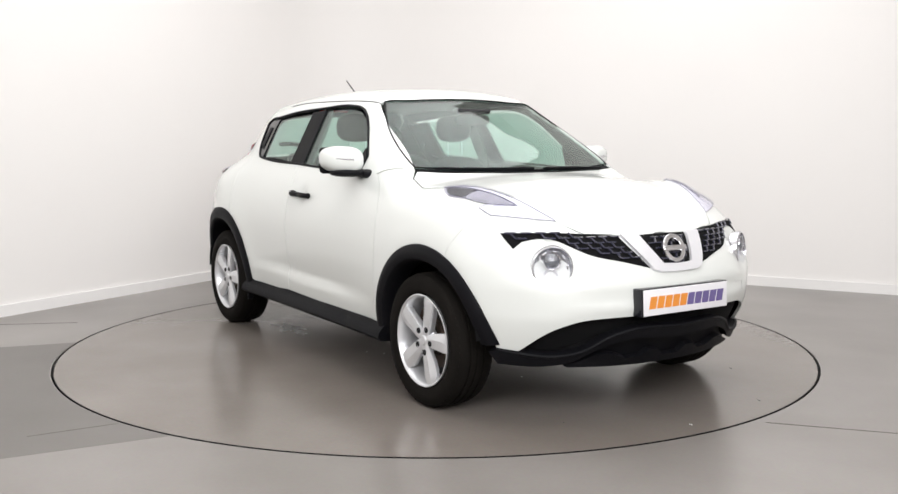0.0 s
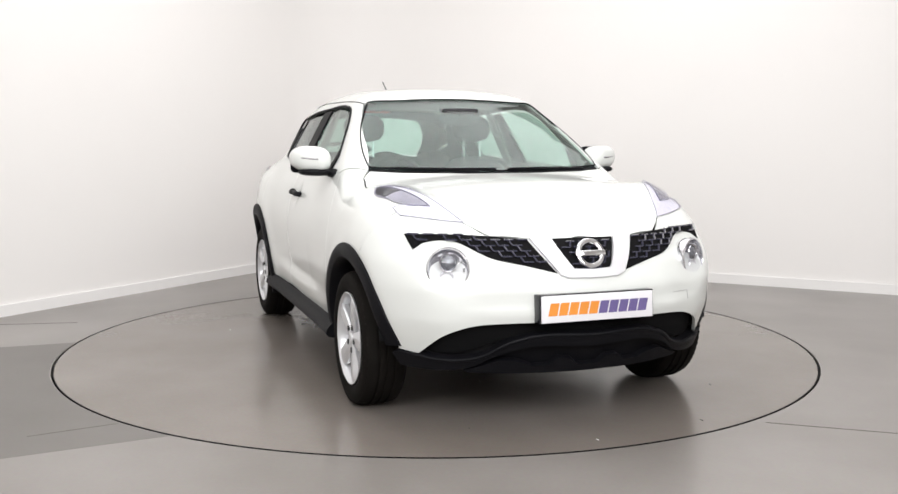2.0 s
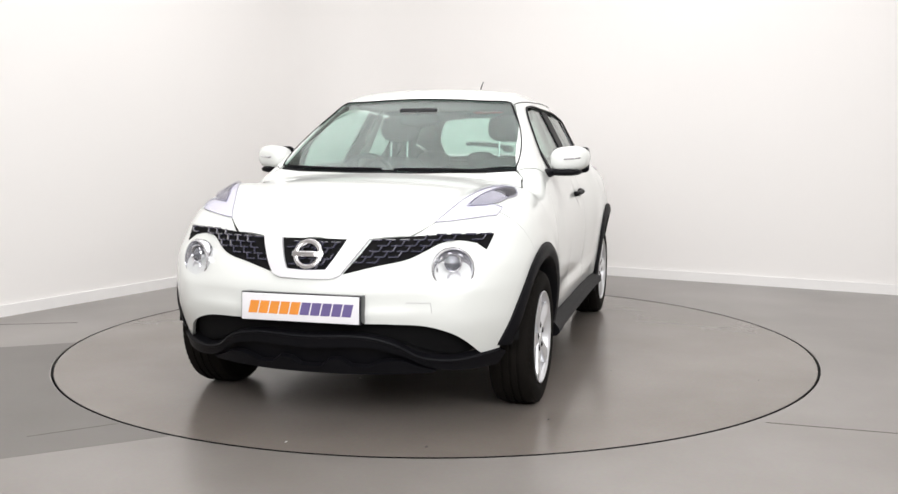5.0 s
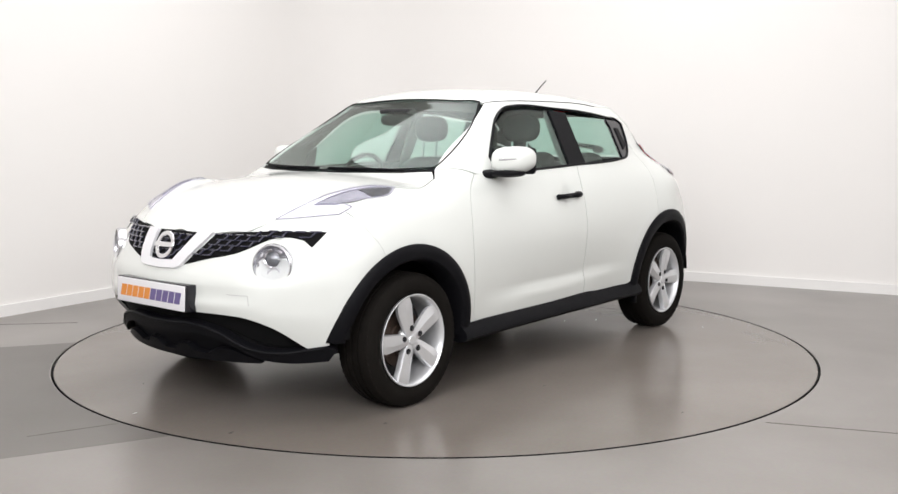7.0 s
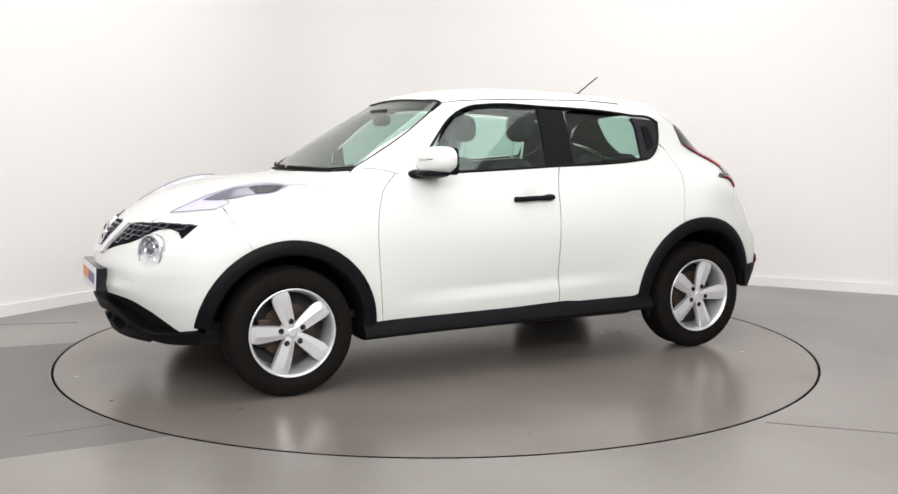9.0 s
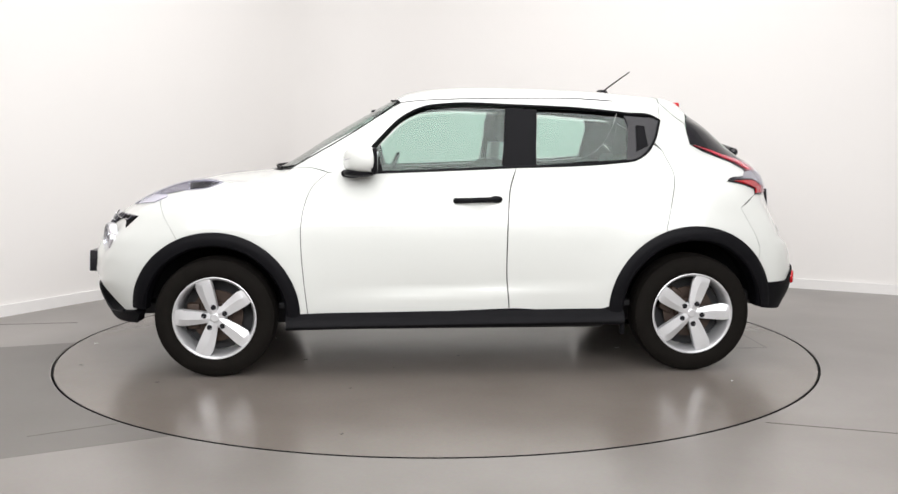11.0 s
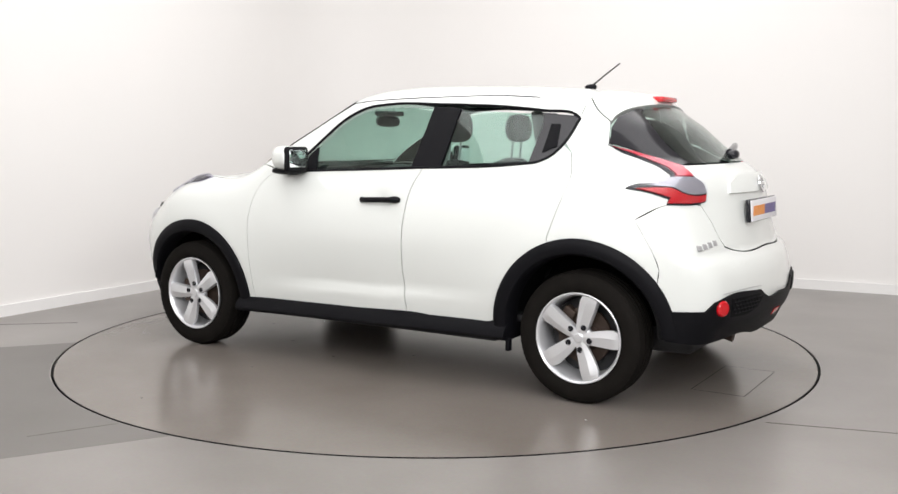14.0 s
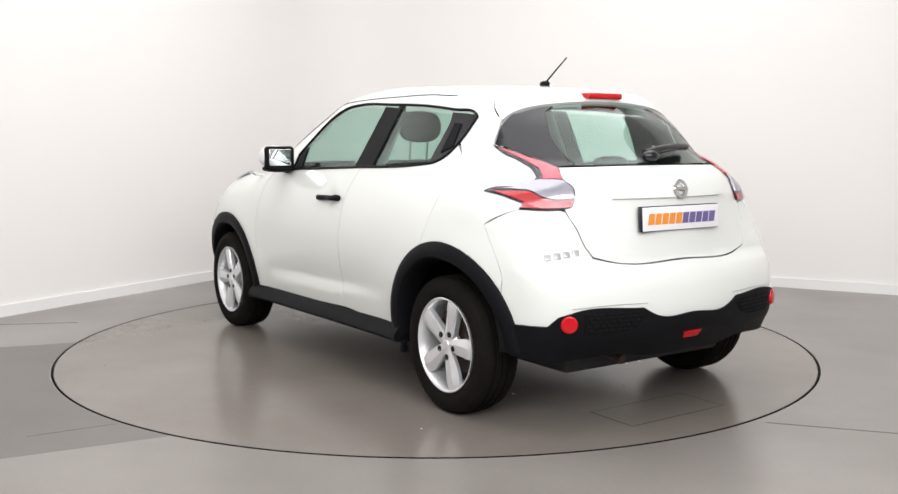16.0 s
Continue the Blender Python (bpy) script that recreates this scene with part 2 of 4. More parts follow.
def skin(p):
    x, y, z = p[..., 0], np.abs(p[..., 1]), p[..., 2]
    belt = 1.06 + 0.03 * np.clip(-x, 0, 1.2)
    up, low = np.clip(z - 0.70, 0, None), np.clip(0.70 - z, 0, None)
    under = np.minimum(up, belt - 0.70)
    w = SIDE(x) - 0.10 * (under / 0.36) ** 2 - 0.04 * (low / 0.4) ** 2
    over = np.clip(z - belt, 0, None)
    w = w - 0.55 * over - TAPER(x) * np.clip((z - 0.85) / 0.3, 0, 1) ** 2
    # scooped lower doors and flared arches
    crease = np.clip((z - 0.400 + 0.04 * x) / 0.085, 0, 1)
    w = w - 0.020 * np.clip((0.80 - z) / 0.33, 0, 1) ** 2 * crease * crease * (3 - 2 * crease) * np.clip(1.6 - np.abs(x + 0.03) / 0.50, 0, 1)
    for cx in (1.265, -1.265):
        w = w + 0.012 * np.exp(-(((x - cx) ** 2 + (z - 0.36) ** 2) ** 0.5 - 0.42) ** 2 / 0.01)
    w = w - 0.016 * np.exp(-((x + 0.11) ** 2 + (z - 0.922) ** 2) / 0.0022)
    # rear haunch
    w = w + 0.045 * np.exp(-((x + 1.46) / 0.22) ** 2 - ((z - 1.0) / 0.11) ** 2)
    side = w - y
    pod = 0.029 * np.exp(-((y - 0.645 + 0.33 * (x - 1.38)) / 0.07) ** 2 - ((x - 1.38) / 0.22) ** 2)
    top = TOP(x) - TOP_BOW(x) * y * y + pod - z
    bow = NOSE_BOW(z)
    dish = 0.034 * np.exp(-((y - 0.585) ** 2 + (z - 0.700) ** 2) / 0.0085)
    shelf = 0.009 * np.exp(-((z - 0.522) / 0.030) ** 2) * np.clip((0.62 - y) / 0.2, 0, 1)
    front = (NOSE(z) - bow * y * y - 0.10 * y ** 4 - dish + shelf - x)
    rbow = 0.23 + 0.20 * np.clip((z - 0.75) / 0.2, 0, 1) + 0.05 * np.clip((z - 1.0) / 0.15, 0, 1)
    rear = x - (REAR(z) + rbow * y * y)
    base = z - 0.19
    f = smin(side, top * 0.9, 0.10)
    f = smin(f, front, 0.20)
    f = smin(f, rear, 0.10)
    return smin(f, base, 0.05)


def normals_at(p):
    g = np.stack([skin(p + np.array(e) * 2e-3) - skin(p - np.array(e) * 2e-3) for e in ((1, 0, 0), (0, 1, 0), (0, 0, 1))], -1)
    return -g / np.linalg.norm(g, axis=-1, keepdims=True)


def cast(o, d, near=0.0, reach=2.2):
    """From points o inside the skin along d to the surface."""
    o, d = np.asarray(o, float), np.asarray(d, float)
    o, d = np.broadcast_arrays(o, d)
    lo, hi = np.full(o.shape[:-1], near), np.full(o.shape[:-1], reach)
    for _ in range(21):
        mid = (lo + hi) / 2
        inside = skin(o + d * mid[..., None]) > 0
        lo, hi = np.where(inside, mid, lo), np.where(inside, hi, mid)
    return o + d * lo[..., None]


AXIS_Z, FRONT_X, REAR_X = 0.62, 1.05, -1.0


def on_side(x, z):
    return cast((x, 0.0, z), (0.0, 1.0, 0.0))


def on_top(x, y):
    return cast((x, y, AXIS_Z), (0.0, 0.0, 1.0))


def on_front(y, z):
    return cast((FRONT_X, y, z), (1.0, 0.0, 0.0))


def on_rear(y, z):
    return cast((REAR_X, y, z), (-1.0, 0.0, 0.0))


def to_plan(mode, p):
    """The flat pattern of a panel: rays from the long axis (ring), or from upright axes in the nose and tail."""
    x, y, z = p
    if mode == "ring":
        return np.array((x, math.atan2(z - AXIS_Z, y) * 0.8))
    if mode == "front":
        return np.array((math.atan2(y, x - FRONT_X) * 0.9, z))
    return np.array((math.atan2(y, REAR_X - x) * 0.9, z))


def from_plan(mode, q):
    q = np.asarray(q, float)
    zero, one = np.zeros(len(q)), np.ones(len(q))
    if mode == "ring":
        a = q[:, 1] / 0.8
        return cast(np.stack([q[:, 0], zero, AXIS_Z * one], -1), np.stack([zero, np.cos(a), np.sin(a)], -1))
    a = q[:, 0] / 0.9
    if mode == "front":
        return cast(np.stack([FRONT_X * one, zero, q[:, 1]], -1), np.stack([np.cos(a), np.sin(a), zero], -1))
    return cast(np.stack([REAR_X * one, zero, q[:, 1]], -1), np.stack([-np.cos(a), np.sin(a), zero], -1))


def flow(pts, step, closed=True, corner=40):
    """Points along a curve through pts that keeps sharp corners."""
    pts = [np.array(p, float) for p in pts]
    n = len(pts)
    out = []

    def tangent(i, sign):
        if not closed and i in (0, n - 1):
            return None
        a, b, c = pts[i - 1], pts[i], pts[(i + 1) % n]
        u, v = b - a, c - b
        lu, lv = np.linalg.norm(u), np.linalg.norm(v)
        if lu < 1e-9 or lv < 1e-9 or np.dot(u, v) / (lu * lv) < math.cos(radians(corner)):
            return None
        t = u / lu * lv + v / lv * lu
        return t / max(np.linalg.norm(t), 1e-9)

    for i in range(n if closed else n - 1):
        a, b = pts[i], pts[(i + 1) % n]
        length = np.linalg.norm(b - a)
        ta, tb = tangent(i, 1), tangent((i + 1) % n, -1)
        chord = (b - a) / max(length, 1e-9)
        ta = chord if ta is None else ta
        tb = chord if tb is None else tb
        k = max(1, int(math.ceil(length / step)))
        for j in range(k):
            s = j / k
            out.append(a * (1 + 2 * s) * (1 - s) ** 2 + b * s * s * (3 - 2 * s) + length * (ta * s * (1 - s) ** 2 + tb * s * s * (s - 1)))
    if not closed:
        out.append(pts[-1])
    return out


def shrink(poly, d):
    poly = np.array(poly)
    area = 0.5 * np.sum(poly[:, 0] * np.roll(poly[:, 1], -1) - np.roll(poly[:, 0], -1) * poly[:, 1])
    if area < 0:
        poly = poly[::-1]
    e = np.roll(poly, -1, 0) - poly
    e /= np.maximum(np.linalg.norm(e, axis=1, keepdims=True), 1e-9)
    nrm = np.stack([-e[:, 1], e[:, 0]], -1)
    mid = nrm + np.roll(nrm, 1, 0)
    mid /= np.maximum(np.linalg.norm(mid, axis=1, keepdims=True), 0.5)
    return poly + mid * d


LINING = material("dark_grey_lining", (0.020, 0.020, 0.022), 0.7, noise_scale=20, vary=0.1, bump=0.2, bump_scale=300)


def sheet(mode, pts, out=0.0, depth=0.014, step=0.04, gap=0.0021, half=False, corner=26):
    """A sheet that follows the skin inside an outline: outer face, rim and inner face. Gives vertices, faces, normals, slots."""
    plan = [to_plan(mode, p) for p in pts]
    if half:
        centre = [np.array((q[0], math.pi * 0.8 - q[1])) if mode == "ring" else np.array((-q[0], q[1])) for q in plan]
        mirror = centre[::-1]
        keep = [q for q, c in zip(mirror, plan[::-1]) if np.linalg.norm(q - c) > 1e-3]
        plan = plan + keep
    poly = shrink(flow(plan, step * 0.7, corner=corner), gap)
    bm = bmesh.new()
    bm.faces.new([bm.verts.new((*q, 0)) for q in poly])
    bm.normal_update()
    bmesh.ops.triangulate(bm, faces=bm.faces[:], ngon_method="EAR_CLIP")
    lo, hi = poly.min(0), poly.max(0)
    for axis in (0, 1):
        k = int((hi[axis] - lo[axis]) / step)
        for i in range(1, k + 1):
            co, no = [0, 0, 0], [0, 0, 0]
            co[axis], no[axis] = lo[axis] + (hi[axis] - lo[axis]) * i / (k + 1), 1
            bmesh.ops.bisect_plane(bm, geom=bm.verts[:] + bm.edges[:] + bm.faces[:], plane_co=co, plane_no=no, dist=1e-6)
    bmesh.ops.remove_doubles(bm, verts=bm.verts[:], dist=1e-5)
    bm.verts.index_update()
    q = np.array([v.co[:2] for v in bm.verts])
    faces = [[v.index for v in f.verts] for f in bm.faces]
    rim = [(e.verts[0].index, e.verts[1].index, next(v.index for v in e.link_faces[0].verts if v not in e.verts[:])) for e in bm.edges if len(e.link_faces) == 1]
    bm.free()
    p = from_plan(mode, q)
    nrm = normals_at(p)
    outer, inner = p + nrm * out, p + nrm * (out - depth)
    turned = []
    for f in faces:
        area = sum((np.cross(outer[f[k]] - outer[f[0]], outer[f[k + 1]] - outer[f[0]]) for k in range(1, len(f) - 1)), np.zeros(3))
        turned.append(f if area @ nrm[f[0]] >= 0 else f[::-1])
    faces, n = turned, len(p)
    verts, norms = [*outer, *inner], [*nrm, *-nrm]
    allf = faces + [[n + i for i in f[::-1]] for f in faces]
    slots = [0] * len(faces) + [1] * len(faces)
    for i, j, third in rim:
        k = len(verts)
        r = np.cross(outer[j] - outer[i], nrm[i])
        r = r / max(np.linalg.norm(r), 1e-9)
        away = r @ (outer[third] - outer[i]) < 0
        if not away:
            r = -r
        quad = [outer[i], outer[j], inner[j], inner[i]]
        verts += quad
        norms += [r] * 4
        allf.append([k, k + 1, k + 2, k + 3] if np.cross(quad[1] - quad[0], quad[2] - quad[0]) @ r > 0 else [k + 3, k + 2, k + 1, k])
        slots.append(0)
    return np.array(verts), allf, np.array(norms), slots


def sheet_mesh(name, data, mat, inner, mirrored=False):
    verts, faces, norms, slots = data
    if mirrored:
        verts, norms, faces = verts * (1, -1, 1), norms * (1, -1, 1), [f[::-1] for f in faces]
    me = bpy.data.meshes.new(name)
    me.from_pydata([tuple(v) for v in verts], [], faces)
    me.polygons.foreach_set("use_smooth", [True] * len(me.polygons))
    me.polygons.foreach_set("material_index", slots)
    me.materials.append(mat)
    me.materials.append(inner)
    me.update()
    me.normals_split_custom_set_from_vertices([tuple(v) for v in norms])
    return me


def panel(name, mode, pts, mat, parent, label="", inner=None, both=True, half=False, **kw):
    """A panel of the skin on the left, and its mirror image on the right; or one across the middle (half)."""
    data = sheet(mode, pts, half=half, **kw)
    made = []
    for mirrored in ((False,) if half or not both else (False, True)):
        ob = new(name, sheet_mesh(name, data, mat, inner or mat, mirrored))
        ob.parent = parent if not isinstance(parent, (list, tuple)) else parent[int(mirrored)]
        made.append(tagged(ob, label))
    return made


def both_sides(name, build, mat, parent, label="", **kw):
    """build(bm) makes a part on the left; a mirrored twin follows on the right."""
    made = []
    for s in (1, -1):
        bm = bmesh.new()
        build(bm)
        if s < 0:
            bmesh.ops.transform(bm, verts=bm.verts[:], matrix=Matrix.Diagonal((1, -1, 1, 1)))
            bmesh.ops.reverse_faces(bm, faces=bm.faces[:])
        made.append(part(name, bm, mat, parent if not isinstance(parent, (list, tuple)) else parent[int(s < 0)], label, **kw))
    return made


def arc(cx, cz, r, a0, a1, n=14):
    """Points of the side skin on a circle round a wheel, angles in degrees from straight ahead."""
    return [on_side(cx + r * math.cos(radians(a0 + (a1 - a0) * i / n)), cz + r * math.sin(radians(a0 + (a1 - a0) * i / n))) for i in range(n + 1)]


# ---- more materials ----
def glass_like(name, tint, gloss=1.0, rough=0.0, edge=0.9):
    """A thin pane: tinted see-through, with the sheen of glass."""
    mat = bpy.data.materials.new(name)
    mat.use_nodes = True
    nodes, links = mat.node_tree.nodes, mat.node_tree.links
    nodes.remove(nodes["Principled BSDF"])
    clear, shine, mix, face, power, scale = (nodes.new(k) for k in ("ShaderNodeBsdfTransparent", "ShaderNodeBsdfGlossy", "ShaderNodeMixShader", "ShaderNodeLayerWeight", "ShaderNodeMath", "ShaderNodeMath"))
    clear.inputs[0].default_value = (*tint, 1)
    shine.inputs["Roughness"].default_value = rough
    face.inputs["Blend"].default_value = 0.5
    power.operation, scale.operation = "POWER", "MULTIPLY_ADD"
    power.inputs[1].default_value = 5.0
    scale.inputs[1].default_value, scale.inputs[2].default_value = edge, 0.04 * gloss
    links.new(face.outputs["Facing"], power.inputs[0])
    links.new(power.outputs[0], scale.inputs[0])
    links.new(scale.outputs[0], mix.inputs[0])
    links.new(clear.outputs[0], mix.inputs[1])
    links.new(shine.outputs[0], mix.inputs[2])
    links.new(mix.outputs[0], nodes["Material Output"].inputs["Surface"])
    return mat


GLASS = glass_like("green_tinted_glass", (0.80, 0.91, 0.87), 1.5)
LENS = glass_like("clear_lamp_lens", (0.95, 0.95, 0.97), 0.7, edge=0.12)
RED = material("red_lamp_plastic", (0.52, 0.004, 0.010), 0.22, coat=0.25)
PINK = material("pale_red_lamp_plastic", (0.68, 0.055, 0.08), 0.10, coat=1.0)
REFLECTOR = material("lamp_reflector", (0.84, 0.84, 0.87), 0.2, metal=0.35, noise_scale=60, vary=0.08)
DRL = material("lamp_white_plastic", (0.80, 0.79, 0.88), 0.15, coat=1.0)
SMOKE = material("smoked_lamp_plastic", (0.012, 0.012, 0.015), 0.3, spec=0.2)
CLOTH = material("black_seat_cloth", (0.028, 0.028, 0.031), 0.85, noise_scale=160, vary=0.25, bump=0.3, bump_scale=500)
TRIM = material("grey_headlining", (0.34, 0.34, 0.33), 0.85, noise_scale=40, vary=0.05)
PLATE = material("plate_white", (0.78, 0.77, 0.80), 0.35, noise_scale=12, vary=0.03)
ORANGE = material("orange_print", (0.75, 0.27, 0.04), 0.45, noise_scale=9, vary=0.15)
PURPLE = material("purple_print", (0.13, 0.10, 0.26), 0.45, noise_scale=9, vary=0.15)
MIRROR = material("mirror_glass", (0.85, 0.88, 0.9), 0.02, metal=1.0)
GRILLE = material("grille_gloss_plastic", (0.034, 0.034, 0.055), 0.16, coat=0.8)
SILVERGREY = material("grey_lamp_bowl", (0.27, 0.265, 0.30), 0.2, metal=0.4, noise_scale=45, vary=0.6)
LAMPBOWL = material("faceted_lamp_bowl", (0.46, 0.46, 0.49), 0.16, metal=0.6, noise_scale=70, vary=0.45)
VTRIM = material("bright_satin_trim", (0.80, 0.80, 0.83), 0.28, metal=0.35)
EDGE = material("grey_lamp_edge", (0.16, 0.155, 0.22), 0.3, coat=0.5)
PROJECTOR = material("grey_projector_glass", (0.20, 0.21, 0.23), 0.06, metal=0.4, coat=1.0)
BADGE_GREY = material("grey_badge", (0.45, 0.45, 0.46), 0.3, metal=0.5)

# ---- the turntable ----
table = tagged(new("turntable"), "round grey resin turntable set flush in the floor", "turntable")
bm = bmesh.new()
revolve(bm, [(0.001, -0.04), (R_TABLE - 0.007, -0.04), (R_TABLE - 0.007, -0.002), (R_TABLE - 0.010, 0.0), (0.001, 0.0)], 160, Matrix.Rotation(radians(90), 4, "X"))
part("platform", bm, TABLE, table, "grey resin deck with faint tyre marks", angle=0.4)
part("edge_ring", revolve(bmesh.new(), [(R_TABLE - 0.0068, -0.04), (R_TABLE - 0.0068, 0.0015), (R_TABLE - 0.001, 0.0015), (R_TABLE - 0.001, -0.04)], 160, Matrix.Rotation(radians(90), 4, "X"), close=True), GAP, table, "thin black rubber edge")

# ---- the car ----
car = tagged(new("car"), "white five-door compact crossover with black arch cladding on the turntable", "car")
ARCH_F, ARCH_R = (1.265, 0.320), (-1.265, 0.335)
S, T, F, R = on_side, on_top, on_front, on_rear

# painted panels
SHUT_F = [S(0.677, 1.067), S(0.759, 0.986), S(0.795, 0.894), S(0.812, 0.786), S(0.811, 0.662), S(0.800, 0.504), S(0.783, 0.325)]
SHUT_M = [S(-0.325, 1.093), S(-0.287, 0.985), S(-0.274, 0.869), S(-0.267, 0.722), S(-0.266, 0.542), S(-0.281, 0.345)]
SHUT_R = [S(-1.135, 1.180), S(-1.173, 1.052), S(-1.145, 0.914), S(-1.110, 0.776)]
WIN_TOP = [S(-1.136, 1.344), S(-1.109, 1.362), S(-0.947, 1.383), S(-0.366, 1.424), S(0.052, 1.430), S(0.150, 1.418), S(0.270, 1.365), S(0.410, 1.234), S(0.487, 1.150)]
BELT = [S(0.474, 1.064), S(-0.258, 1.092), S(-0.900, 1.122), S(-0.968, 1.130), S(-1.028, 1.158), S(-1.089, 1.227)]
DITCH = [T(0.288, 0.522), T(0.158, 0.529), T(-0.360, 0.525), T(-0.620, 0.520), T(-0.886, 0.515), T(-1.150, 0.480)]
kw = dict(parent=car, mat=PAINT, inner=LINING)
panel("front_wing", "ring", [*SHUT_F, *arc(*ARCH_F, 0.430, 180, 66), S(1.470, 0.770), S(1.508, 0.830), S(1.539, 0.888), S(1.555, 0.925), T(1.60, 0.620), T(1.45, 0.615), T(1.30, 0.675), T(1.24, 0.700), T(1.045, 0.722), T(0.917, 0.700), T(0.872, 0.662), S(0.70, 1.075)], gap=0.0007, **kw)
panel("front_door", "ring", [S(0.474, 1.066), S(-0.258, 1.092), *SHUT_M, S(0.20, 0.330), *SHUT_F[::-1]], gap=0.003, step=0.028, **kw)
panel("rear_door", "ring", [*SHUT_M[:1], *BELT[2:5], S(-1.085, 1.218), *SHUT_R, *arc(*ARCH_R, 0.44, 71, 3), S(-0.81, 0.352), *SHUT_M[::-1][:-1]], gap=0.003, step=0.028, **kw)
panel("pillar_frame", "ring", [S(0.677, 1.070), S(0.474, 1.068), *WIN_TOP[::-1], *DITCH[::-1], *[S(0.466, 1.331), S(0.78, 1.150), T(0.872, 0.658)], S(0.70, 1.078)], **kw)
panel("rear_quarter", "ring", [*SHUT_R[::-1], S(-1.092, 1.228), WIN_TOP[0], DITCH[-1], S(-1.207, 1.383), S(-1.283, 1.325), S(-1.30, 1.22), S(-1.45, 1.165), S(-1.60, 1.11), S(-1.66, 1.04), S(-1.68, 0.96), S(-1.63, 0.945), S(-1.522, 0.880), S(-1.566, 0.806), S(-1.610, 0.732), S(-1.638, 0.660), *arc(*ARCH_R, 0.44, 146, 71)], gap=0.0007, **kw)
bonnet = panel("bonnet", "ring", [T(1.05, 0.0), T(1.022, 0.25), T(0.945, 0.51), T(0.882, 0.655), T(0.917, 0.694), T(1.045, 0.717), T(1.24, 0.695), T(1.45, 0.610), T(1.60, 0.545), F(0.478, 0.882), F(0.396, 0.832), F(0.243, 0.822), F(0.0, 0.826)], half=True, gap=0.0013, **kw)
panel("roof", "ring", [T(0.337, 0.0), T(0.335, 0.20), T(0.321, 0.40), *DITCH, T(-1.172, 0.30), T(-1.180, 0.0)], half=True, parent=car, mat=PAINT, inner=TRIM)
panel("roof_spoiler", "ring", [T(-1.182, 0.0), T(-1.174, 0.30), T(-1.154, 0.480), S(-1.211, 1.383), S(-1.287, 1.325), R(0.502, 1.358), R(0.347, 1.398), R(0.165, 1.414), R(0.0, 1.417)], half=True, out=0.004, depth=0.03, **kw)
panel("front_bumper", "front", [F(0.0, 0.820), F(0.243, 0.818), F(0.396, 0.828), F(0.478, 0.880), F(0.56, 0.912), S(1.60, 0.940), S(1.555, 0.925), S(1.539, 0.888), S(1.508, 0.830), S(1.470, 0.770), *arc(*ARCH_F, 0.430, 66, 8), S(1.690, 0.345), F(0.690, 0.334), F(0.595, 0.436), F(0.505, 0.470), F(0.380, 0.481), F(0.262, 0.483), F(0.0, 0.486)], half=True, gap=0.0007, step=0.027, **kw)
panel("rear_bumper", "rear", [R(0.0, 0.714), R(0.403, 0.722), R(0.482, 0.742), R(0.508, 0.786), R(0.530, 0.866), R(0.556, 0.935), S(-1.69, 0.955), S(-1.63, 0.945), S(-1.522, 0.880), S(-1.566, 0.806), S(-1.610, 0.732), S(-1.638, 0.660), *arc(*ARCH_R, 0.44, 146, 164, 5), S(-1.690, 0.470), R(0.715, 0.471), R(0.683, 0.511), R(0.615, 0.532), R(0.298, 0.531), R(0.265, 0.512), R(0.211, 0.490), R(0.0, 0.490)], half=True, gap=0.0007, **kw)
tailgate = panel("tailgate", "rear", [R(0.0, 1.128), R(0.29, 1.125), R(0.535, 1.119), R(0.570, 1.08), R(0.555, 1.02), R(0.553, 0.933), R(0.526, 0.866), R(0.504, 0.786), R(0.478, 0.745), R(0.415, 0.728), R(0.0, 0.718)], half=True, **kw)[0]
panel("handle_garnish", "rear", [R(0.0, 1.066), R(0.244, 1.058), R(0.325, 1.03), R(0.350, 0.985), R(0.0, 0.985)], half=True, out=0.014, depth=0.016, mat=PAINT, parent=tailgate, gap=0.0)
# dark structure that shows in the shut lines
for nm, mode, pts in (("inner_side", "ring", [S(0.9, 1.03), S(0.3, 1.05), S(-0.9, 1.10), S(-1.05, 1.14), S(-1.12, 1.10), *arc(*ARCH_R, 0.47, 75, 3), S(-0.3, 0.36), *arc(*ARCH_F, 0.47, 176, 60), S(1.45, 0.90)],),
                      ("inner_quarter", "ring", [S(-1.15, 1.10), S(-1.16, 1.36), S(-1.27, 1.30), S(-1.40, 1.12), S(-1.6, 0.9), *arc(*ARCH_R, 0.47, 130, 75)])):
    panel(nm, mode, pts, LINING, car, out=-0.020, depth=0.012, step=0.06, gap=0)
panel("bonnet_frame", "ring", [T(1.03, 0.0), T(0.90, 0.62), T(1.25, 0.74), T(1.7, 0.56), T(1.86, 0.0)], LINING, car, half=True, out=-0.018, depth=0.012, step=0.06, gap=0)
panel("tail_frame", "rear", [R(0.0, 1.10), R(0.56, 1.10), S(-1.60, 0.92), R(0.72, 0.60), R(0.0, 0.56)], LINING, car, half=True, out=-0.020, depth=0.012, step=0.06, gap=0)
panel("nose_frame", "front", [F(0.0, 0.80), F(0.40, 0.82), F(0.70, 0.84), F(0.74, 0.45), F(0.66, 0.30), F(0.0, 0.27)], LINING, car, half=True, out=-0.060, depth=0.012, step=0.06, gap=0)

